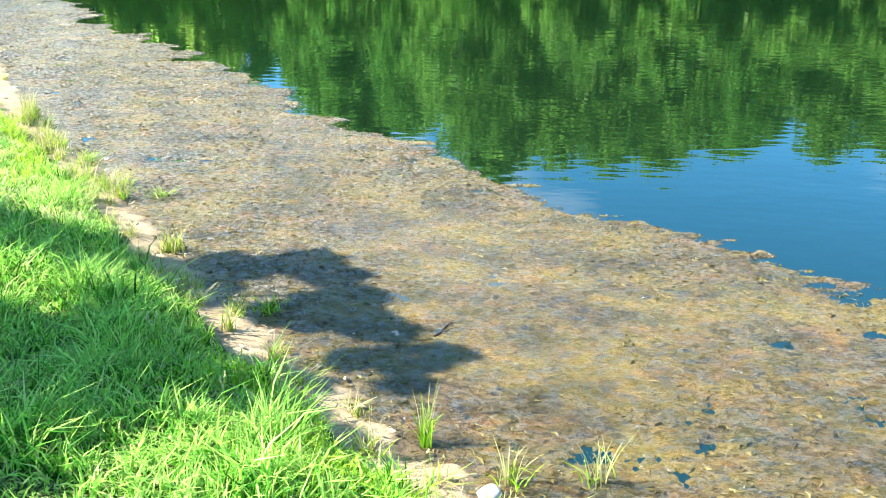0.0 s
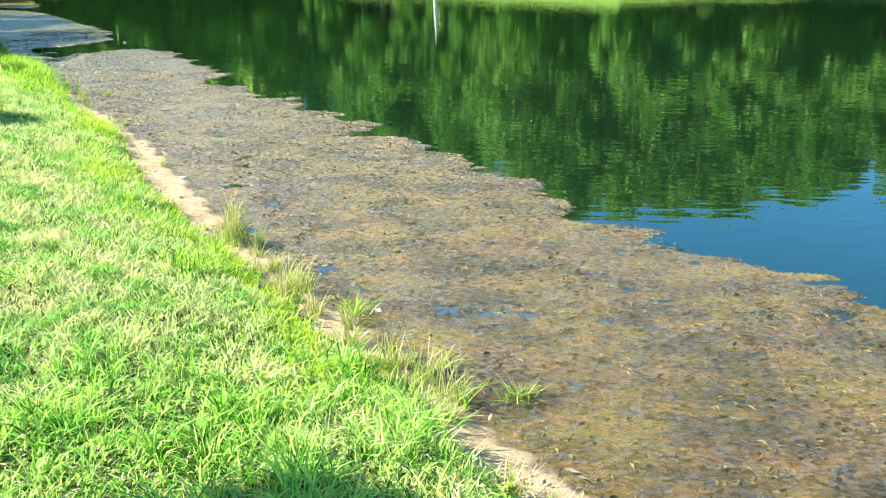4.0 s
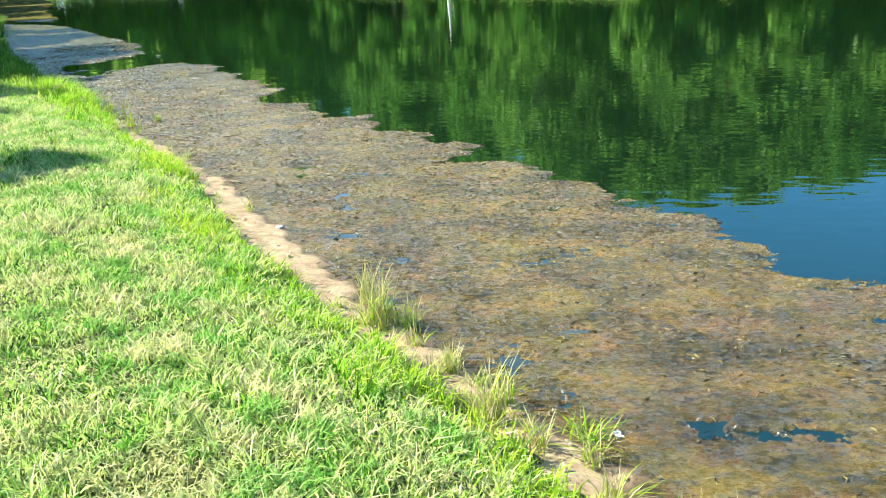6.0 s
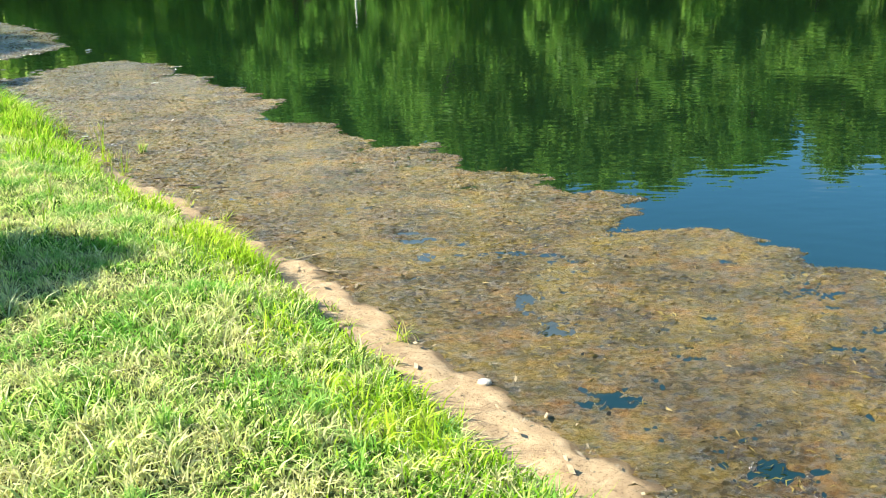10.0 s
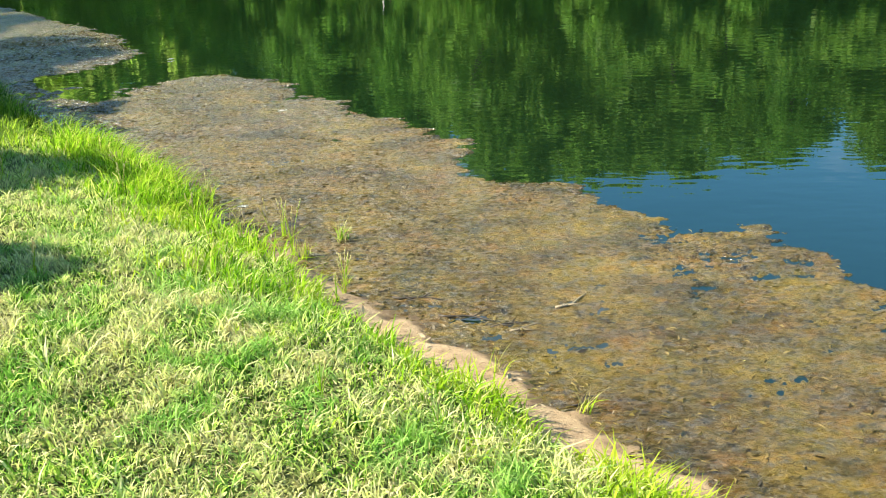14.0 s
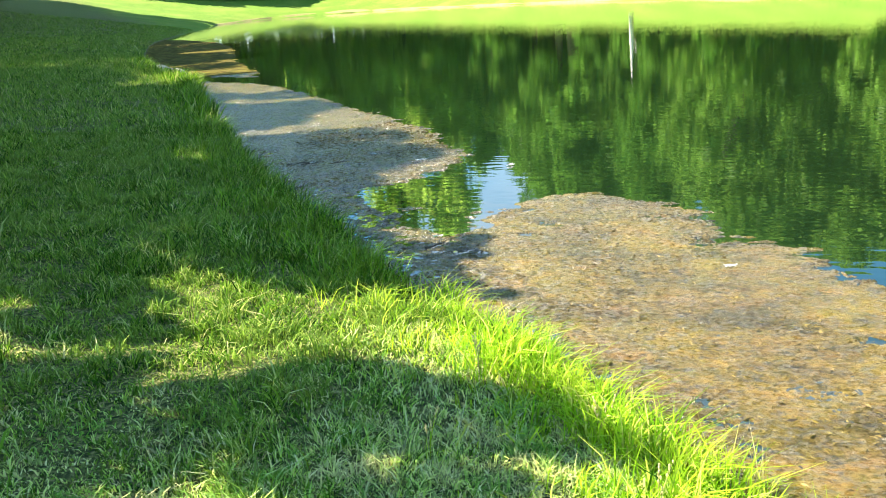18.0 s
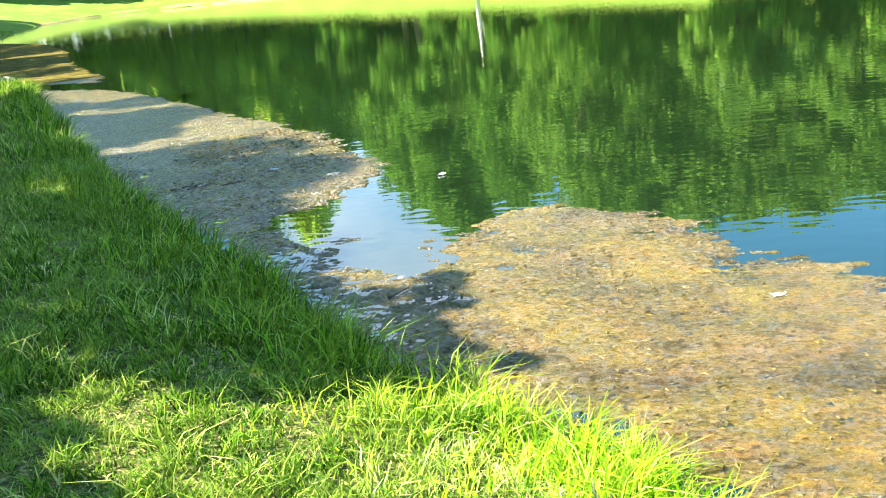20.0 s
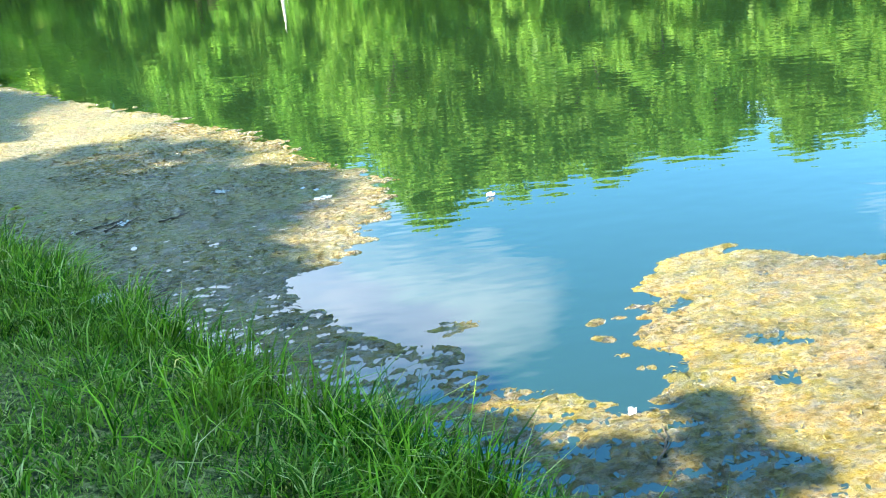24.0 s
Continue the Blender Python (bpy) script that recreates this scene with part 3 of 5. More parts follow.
POOLS_MIDDLE = [(4.36, 12.8, 0.2, 0.2), (4.6, 9.54, 0.2, 0.5), (4.56, 10.16, 0.12, 0.14), (4.87, 8.15, 0.18, 0.3), (3.7, 7.94, 0.24, 0.16), (4.34, 7.91, 0.28, 0.1), (4.09, 8.99, 0.15, 0.13),
                (4.22, 12.6, 0.2, 0.17), (4.28, 12.18, 0.1, 0.08), (3.58, 11.1, 0.12, 0.1), (3.32, 12.64, 0.1, 0.08), (2.78, 11.15, 0.09, 0.07), (3.12, 11.75, 0.16, 0.06),
                (3.38, 11.63, 0.22, 0.06), (2.82, 11.76, 0.13, 0.06), (4.17, 13.9, 0.46, 0.3), (4.19, 13.51, 0.34, 0.28), (4.18, 14.34, 0.3, 0.24), (3.75, 13.61, 0.22, 0.18),
                (4.53, 13.56, 0.18, 0.16), (3.86, 13.9, 0.17, 0.28), (3.8, 12.03, 0.28, 0.06)]
POOLS_LATE = [(2.37, 14.09, 0.22, 0.1), (2.28, 14.4, 0.24, 0.11), (2.34, 13.85, 0.2, 0.13), (2.21, 14.93, 0.07, 0.1), (2.52, 13.9, 0.1, 0.06), (2.32, 15.28, 0.09, 0.07), (3.04, 13.75, 0.14, 0.15),
              (2.19, 17.8, 0.2, 0.24), (3.18, 14.72, 0.08, 0.07), (2.69, 13.21, 0.08, 0.05), (2.68, 13.48, 0.16, 0.05), (2.21, 18.06, 0.08, 0.2), (2.16, 17.56, 0.09, 0.22), (3.94, 20.63, 0.2, 0.36),
              (3.61, 18.3, 0.12, 0.13), (4.37, 19.31, 0.3, 0.24), (1.92, 17.31, 0.09, 0.1), (3.03, 21.96, 0.2, 0.16), (1.9, 18.55, 0.2, 0.12)]
POOLS_END = [(3.09, 21.84, 0.28, 0.22), (2.76, 21.68, 0.18, 0.12), (3.12, 22.5, 0.28, 0.17), (2.03, 21.48, 0.2, 0.14), (2.17, 21.34, 0.18, 0.15), (2.61, 21.02, 0.16, 0.07), (3.99, 21.61, 0.22, 0.12),
             (3.79, 22.33, 0.16, 0.12), (2.13, 21.67, 0.18, 0.1), (2.14, 21.09, 0.18, 0.1), (1.47, 22.93, 0.2, 0.28), (1.43, 23.23, 0.2, 0.22), (1.37, 22.42, 0.2, 0.24)]
POOLS = POOLS_START + POOLS_EARLY + POOLS_MIDDLE + POOLS_LATE + POOLS_END

# loose rafts of algae off its edge
ISLES = [(2.12, 23.33, 0.17, 0.09), (1.98, 23.3, 0.07, 0.04), (2.43, 22.42, 0.06, 0.05), (2.5, 22.6, 0.06, 0.05), (2.62, 22.75, 0.05, 0.05), (2.38, 22.25, 0.08, 0.05)]


def mat_height(x, y, level=0.0115):
    s = np.maximum(inside_by(x, y, MAT_LINE), inside_by(x, y, FAR_MAT_LINE))
    eu, ev = x * 0.84 - y * 0.54, x * 0.54 + y * 0.84
    s = s + (0.04 * fractal(x, y, 1.6, 31, 4, 0.6) + 0.17 * fractal(eu * 0.5, ev * 1.7, 4.0, 33, 4, 0.65)) * np.clip(1.6 - s, 0.15, 1) * np.clip(np.hypot((x - 1.6) / 1.0, (y - 23.2) / 2.2) - 0.1, 0.12, 1)
    hole = np.zeros(len(x))
    for px, py, a, b in POOLS:
        u, v = (x - px) * 0.84 - (y - py) * 0.54, (x - px) * 0.54 + (y - py) * 0.84
        near = np.abs(u) < 2 * a
        r = np.hypot(u[near] / (a * 0.47), v[near] / (b * 0.38)) + 1.15 * fractal(u[near] * 0.6 + px, v[near] * 1.6 + py, 16, 41, 4, 0.75)
        hole[near] = np.maximum(hole[near], np.clip(1.0 - r, 0, 1) * 0.6)
    u, v = x * 0.84 - y * 0.54, x * 0.54 + y * 0.84
    speck = fractal(u * 0.6, v * 1.5, 9.0, 51, 4, 0.65)
    patchy = fractal(x, y, 0.8, 61, 3)
    hole = np.maximum(hole, np.clip((speck - 1.5 + 0.3 * patchy) * 3, 0, 1))
    corner = np.clip(1.3 - np.hypot((x - 1.55) / 0.9, (y - 22.9) / 1.7), 0, 1)
    hole = np.maximum(hole, np.clip(corner * 1.1 * (fractal(u * 0.7, v * 1.7, 15.0, 71, 3, 0.6) - 0.28), 0, 0.45))
    s = s + 0.03 * corner
    for px, py, a, b in ISLES:
        r = np.hypot(((x - px) * 0.84 - (y - py) * 0.54) / a, ((x - px) * 0.54 + (y - py) * 0.84) / b) + 0.5 * fractal(x, y, 9, 47, 3, 0.6)
        s = np.maximum(s, (1 - r) * 0.05)
    z = np.clip(s * 0.3, -0.08, level + 0.002 * fractal(x, y, 1.1, 83, 3))
    z += 0.0068 * fractal(u * 0.65, v * 1.4, 15, 81, 3, 0.75) + 0.003 * fractal(u, v, 3.0, 85, 2)
    awash = np.clip(1.25 * fractal(x, y, 0.6, 63, 3) - 0.35, 0, 0.75) * (y < 18)
    inner = np.clip(1.5 - (x - shore_x(y)) / np.interp(y, (17, 19.5, 22, 30), (0.2, 0.5, 0.9, 1.3)), 0, 1) * np.clip((y - 17) / 2.5, 0, 1) * np.clip((33 - y) / 4, 0, 1)
    z -= 0.0015 * corner + 0.0085 * np.maximum(awash, inner * np.interp(y, (22.6, 24), (0.47, 0.33)) * (1 + 0.35 * fractal(x, y, 1.5, 67, 2)))
    return z - hole * 0.045, s


def build_mat():
    pieces = [(np.arange(0.4, 7.4, 0.07), np.arange(-18, -2.45, 0.09)), (np.arange(0.4, 7.0, 0.021), np.arange(-2.5, 26, 0.021)), (np.arange(-1.0, 4.6, 0.045), np.arange(25.99, 45.5, 0.07)), (np.arange(-1.0, 5.2, 0.1), np.arange(45.45, 94, 0.2))]
    meshes = []
    for xs, ys in pieces:
        X, Y, q = sheet(xs, ys)
        edge = np.interp(Y, SHORE[:, 1][: np.argmax(SHORE[:, 1])], SHORE[:, 0][: np.argmax(SHORE[:, 1])])
        rough = (X > edge - 0.25) & (X < 7.6)
        z, s = np.full(len(X), -0.1), np.full(len(X), -9.0)
        z[rough], s[rough] = mat_height(X[rough], Y[rough])
        meshes.append(only(np.stack([X, Y, z], 1), q, rough & (z > -0.03)))
    (v3, q3), (v0, q0), (v1, q1), (v2, q2) = meshes
    ob = new("algae_mat", grid_mesh("algae_mat", np.vstack([v0, v3]), np.vstack([q0, q3 + len(v0)]), MAT, True))
    tagged(ob, "brown floating algae mat with tan tufts and open pools", "algae", kind="stuff")
    ob = new("algae_mat", grid_mesh("algae_mat", v1, q1, MAT, True))
    tagged(ob, "tan drying algae mat along the shaded bank", "algae", kind="stuff")
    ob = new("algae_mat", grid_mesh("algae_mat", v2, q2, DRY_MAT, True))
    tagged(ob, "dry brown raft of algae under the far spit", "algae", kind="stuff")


def build_strands():
    """Loose strands of algae lying matted on its top, mostly drifted one way."""
    rng = np.random.default_rng(17)
    n = 60000
    y = rng.uniform(-1.6, 30, n)
    x = shore_x(y) + rng.uniform(-0.05, 1, n) * 3.6
    keep = (inside_by(x, y, MAT_LINE) > 0.02) & (fractal(x, y, 1.3, 111, 3) > -0.35 + 0.5 * rng.uniform(-1, 1, n))
    x, y = x[keep], y[keep]
    z, _ = mat_height(x, y)
    keep = (z > 0.001) | (rng.uniform(0, 1, n)[: len(z)] < 0.45)
    x, y, z = x[keep], y[keep], np.maximum(z[keep], 0.002)
    n = len(x)
    half = rng.uniform(0.012, 0.034, n) * np.interp(y, (0, 26, 30), (1, 1, 1.5))
    wide = rng.uniform(0.0014, 0.004, n) * np.interp(y, (0, 26, 30), (1, 1, 1.5))
    way = rng.normal(-0.57, 0.75, n)
    a = np.stack([np.cos(way), np.sin(way), rng.normal(0, 0.12, n)], 1) * half[:, None]
    b = np.stack([-np.sin(way), np.cos(way), rng.normal(0, 0.9, n)], 1) * wide[:, None]
    bow = np.stack([-np.sin(way), np.cos(way), np.zeros(n)], 1) * (half * rng.normal(0, 0.35, n))[:, None] + np.array([0, 0, 0.003])
    c = np.stack([x, y, z + 0.003], 1)
    v = np.stack([c - a, c + bow - b, c + bow + b, c + a], 1).reshape(-1, 3)
    i = (np.arange(n) * 4)[:, None]
    ob = new("algae_strands", grid_mesh("algae_strands", v, i + np.array([0, 1, 3, 2]), FIBRE))
    tagged(ob, "tan and brown strands matted on the floating algae", "algae", kind="stuff")


def shore_x(y):
    k = np.argmax(SHORE[:, 1])
    return np.interp(y, SHORE[:k, 1], SHORE[:k, 0])


def build_grass():
    rng = np.random.default_rng(7)
    # mown bank lawn: sunny and straw-flecked, then greener and colour-darkened for shade under trees
    spans = [(-2.8, 9, 3.0, 5600), (9, 18, 3.0, 5600), (18, 30, 4.4, 3600), (30, 62, 17.0, 560), (62, 112, 26.0, 110), (-12, -2.8, 9.0, 450), (-2.8, 30, 11.0, 260)]
    heaps = [([], [], 0), ([], [], 0), ([], [], 0)]
    for y0, y1, depth, per in spans:
        n = int((y1 - y0) * depth * per)
        y = rng.uniform(y0, y1, n)
        w = sand_width(y)
        d = w + (2.9 if per == 260 else 0.04) + depth * rng.uniform(0, 1, n)
        x = shore_x(y) - d
        lump = fractal(x, y, 2.4, 95, 3)
        keep = lump + 0.5 * fractal(x, y, 9, 91, 2) > -1.6 + 0.4 * rng.uniform(-1, 1, n)
        x, y, d, lump = x[keep], y[keep], d[keep], lump[keep]
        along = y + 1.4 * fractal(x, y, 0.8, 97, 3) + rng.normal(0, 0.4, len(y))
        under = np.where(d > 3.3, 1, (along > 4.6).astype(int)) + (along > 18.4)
        big = 5.0 if per < 200 else 3.2 if per < 500 else 2.2 if per < 1000 else 1.0
        for deep in range(3):
            m = under == deep
            n = int(m.sum())
            if not n:
                continue
            z = ground_height(x[m], y[m], d[m]) - 0.012
            h = rng.uniform(0.018, 0.06, n) * np.clip(1.05 + 0.6 * lump[m] + 0.9 * fractal(x[m], y[m], 16, 93, 2), 0.35, 2.4) * (1.5 if big > 1 else 1.0)
            if deep == 0:
                h = h * 1.5 * np.clip(1 + 0.8 * fractal(x[m], y[m], 5.0, 98, 3), 0.5, 2.2)
            if deep == 2:
                h = h * np.clip(0.95 + 1.2 * fractal(x[m], y[m], 6.5, 99, 3), 0.35, 2.8)
            v, f = blades(np.stack([x[m], y[m], z], 1), h, rng.uniform(0.0048, 0.0118, n) * (big if big == 1 else 0.75 * big), rng.uniform(0.2, 1.7, n), rng.uniform(0, 2 * np.pi, n), rng, 0.25)
            vs, fs, off = heaps[deep]
            heaps[deep] = (vs + [v], fs + [f + off], off + len(v))
    for deep, mat, lab in ((0, GREEN, "fresh bright green lawn on the pond bank"), (1, LAWN, "short mown lawn, yellow-green with straw patches"), (2, SHADY, "green lawn under the bank trees, colour darkened as shade")):
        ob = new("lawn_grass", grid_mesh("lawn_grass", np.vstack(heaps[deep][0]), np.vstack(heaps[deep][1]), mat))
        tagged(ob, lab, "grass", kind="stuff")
    # dry clippings lying flat between the blades
    n = 76000
    y = rng.uniform(-2.6, 17.8, n)
    d = sand_width(y) + 0.1 + 2.9 * rng.uniform(0, 1, n)
    x = shore_x(y) - d
    z = ground_height(x, y, d) + rng.uniform(-0.004, 0.018, n)
    v, f = blades(np.stack([x, y, z], 1), rng.uniform(0.008, 0.016, n), rng.uniform(0.003, 0.006, n), rng.uniform(2.5, 4.5, n), rng.uniform(0, 2 * np.pi, n), rng, 0.1)
    ob = new("grass_clippings", grid_mesh("grass_clippings", v, f, CLIPPINGS))
    tagged(ob, "straw-coloured dry grass clippings in the lawn", "grass", kind="stuff")
    # longer grass along the edge
    vs, fs, off = [], [], 0
    for y0, y1, per, tall in ((-12, -3.2, 300, 0.1), (-3.2, 6, 1100, 0.085), (6, 14.5, 1400, 0.11), (14.5, 16.5, 1350, 0.18), (16.5, 20, 1600, 0.23), (20, 31, 1350, 0.25), (31, 54, 420, 0.36)):
        n = int((y1 - y0) * 0.9 * per)
        y = rng.uniform(y0, y1, n)
        w = sand_width(y)
        d = w + np.interp(y, (6, 9), (0.06, -0.03)) + np.abs(rng.normal(0, 0.42, n)) * np.interp(y, (0, 14, 17), (0.8, 0.8, 1.0))
        x = shore_x(y) - d
        clump = fractal(x, y, 2.6, 101, 3)
        keep = clump > -0.35 + 0.6 * rng.uniform(-1, 1, n)
        x, y, d, clump = x[keep], y[keep], d[keep], clump[keep]
        n = len(x)
        z = ground_height(x, y, d) - 0.015
        h = tall * rng.uniform(0.4, 1.25, n) * np.clip(1 + 0.45 * clump + 0.6 * fractal(x, y, 6.0, 103, 3), 0.3, 2.0) * np.exp(-np.maximum(d - 0.35, 0) / 1.1)
        big = 2.2 if y0 > 30 else 1.0
        v, f = blades(np.stack([x, y, z], 1), np.clip(h, 0.03, 1.4 * tall), rng.uniform(0.006, 0.0125, n) * big, rng.uniform(0.15, 1.5, n), rng.normal(-0.3, 1.9, n), rng)
        vs.append(v)
        fs.append(f + off)
        off += len(v)
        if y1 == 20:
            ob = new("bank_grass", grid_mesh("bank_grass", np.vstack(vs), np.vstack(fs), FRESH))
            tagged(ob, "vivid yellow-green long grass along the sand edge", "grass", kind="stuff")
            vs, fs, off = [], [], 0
    # this stretch takes the edge colour darkened for tree shade
    ob = new("bank_grass", grid_mesh("bank_grass", np.vstack(vs), np.vstack(fs), SHADE_EDGE))
    tagged(ob, "long green grass hanging over the bank edge, colour darkened as shade", "grass", kind="stuff")


build_ground()
build_water()
build_sand()
build_far_shore()
build_mat()
build_strands()
build_grass()


# ---- trees ----
def leaf_cloud(rng, centres, radii, per, size):
    """Leaf cards scattered through round clumps."""
    c = np.repeat(centres, per, 0)
    r = np.repeat(radii, per)
    n = len(c)
    way = rng.normal(0, 1, (n, 3))
    way /= np.linalg.norm(way, axis=1)[:, None]
    p = c + way * (r * rng.uniform(0.45, 1.05, n) ** 0.6)[:, None] * np.array([1, 1, 0.75])
    a = rng.normal(0, 1, (n, 3)) + way * 0.3
    a /= np.linalg.norm(a, axis=1)[:, None]
    b = np.cross(a, rng.normal(0, 1, (n, 3)))
    b /= np.linalg.norm(b, axis=1)[:, None]
    s = (size * rng.uniform(0.6, 1.3, n))[:, None]
    v = np.stack([p - a * s, p + b * s * 0.45, p + a * s, p - b * s * 0.45], 1).reshape(-1, 3)
    f = np.arange(n * 4).reshape(-1, 4)
    return v, f


def make_tree(seed, height, spread, trunk_share, clumps, per, leaf, bark, leaves, label, puff=1.0):
    rng = np.random.default_rng(seed)
    tree = new("tree")
    tagged(tree, label, "tree")
    tree.empty_display_size = 0.2
    bm = bmesh.new()
    lean = rng.normal(0, 0.03, 2) * height
    pts = [(lean[0] * t * t, lean[1] * t * t, height * 0.8 * t - 0.25) for t in np.linspace(0, 1, 8)]
    tube(bm, pts, [height * 0.022 * (1.35 - 1.15 * t) for t in np.linspace(0, 1, 8)], 9)
    part("trunk", bm, bark, tree)
    z0 = height * trunk_share
    centres, radii = [], []
    while len(centres) < clumps:
        u = rng.uniform(0, 1)
        shape = math.sin(math.pi * min(1, u * 0.86 + 0.14)) ** 0.6
        rr = spread * shape * math.sqrt(rng.uniform(0.02, 1))
        an = rng.uniform(0, 2 * math.pi)
        rr *= 1 + 0.25 * math.sin(2 * an + seed) + 0.15 * math.sin(5 * an)
        centres.append((rr * math.cos(an) + lean[0] * u, rr * math.sin(an) + lean[1] * u, z0 + (height - z0) * u * 0.95))
        radii.append(spread * puff * rng.uniform(0.16, 0.3))
    centres = np.array(centres)
    for k in rng.choice(len(centres), min(9, len(centres)), replace=False):
        bm = bmesh.new()
        c = centres[k]
        h0 = max(z0 * 0.7, c[2] - np.hypot(c[0], c[1]) * rng.uniform(0.6, 1.0))
        h0 = min(h0, height * 0.72)
        mid = (c[0] * 0.5, c[1] * 0.5, h0 + (c[2] - h0) * 0.35)
        tube(bm, [(lean[0] * (h0 / height) ** 2, lean[1] * (h0 / height) ** 2, h0), mid, tuple(c)], [height * 0.01, height * 0.006, height * 0.002], 6)
        part("limb", bm, bark, tree)
    v, f = leaf_cloud(rng, centres, np.array(radii), per, leaf)
    crown = new("crown", grid_mesh("crown", v, f, leaves))
    crown.parent = tree
    return tree


def stand(tree, x, y, turn=0.0, scale=1.0):
    z = float(ground_height(np.array([x]), np.array([y]))[0])
    tree.matrix_basis = Matrix.Translation((x, y, z)) @ Matrix.Rotation(turn, 4, "Z") @ Matrix.Diagonal((scale, scale, scale, 1))


def place_copy(tree, x, y, turn, scale, label=""):
    z = float(ground_height(np.array([x]), np.array([y]))[0])
    base = tree.scale.copy()
    tree.scale = (1, 1, 1)
    ob = copy_thing(tree, Matrix.Translation((x, y, z)) @ Matrix.Rotation(turn, 4, "Z"))
    tree.scale = base
    ob.scale = (scale, scale, scale)
    return tagged(ob, label)


def bough_tree(seed, foot, low, high, spots, label):
    """A small tree with few open boughs: each leaf clump stands sunward of the spot on the ground that it shades."""
    rng = np.random.default_rng(seed)
    t = new("tree")
    tagged(t, label, "tree")
    z0 = float(ground_height(np.array([foot[0]]), np.array([foot[1]]))[0])
    reach = 1 / math.tan(SUN_EL)
    centres = []
    for x, y, r in spots:
        h = rng.uniform(low, high)
        centres.append((x + math.sin(SUN_AZ) * reach * (h - 0.2) - foot[0], y + math.cos(SUN_AZ) * reach * (h - 0.2) - foot[1], h - z0))
    top = (0.1, 0.05, high - z0)
    bm = bmesh.new()
    tube(bm, [(0, 0, -0.2), (0.03, 0, 1.0), (0.06, 0.04, (high - z0) * 0.6), top], [0.09, 0.075, 0.06, 0.02], 9)
    part("trunk", bm, BARK, t)
    vs, fs, off = [], [], 0
    for c, (x, y, r) in zip(centres, spots):
        bm = bmesh.new()
        h0 = max(0.9, min(c[2] * 0.55, high - z0 - 0.5))
        tube(bm, [(0.05, 0.03, h0), (c[0] * 0.5, c[1] * 0.5, h0 + (c[2] - h0) * 0.7), c], [0.022, 0.014, 0.005], 5)
        part("limb", bm, BARK, t)
        v, f = leaf_cloud(rng, np.array([c]), np.array([r]), max(30, int(6500 * r * r)), 0.07)
        vs.append(v)
        fs.append(f + off)
        off += len(v)
    new("crown", grid_mesh("crown", np.vstack(vs), np.vstack(fs), LEAVES)).parent = t
    t.location = (*foot, z0)


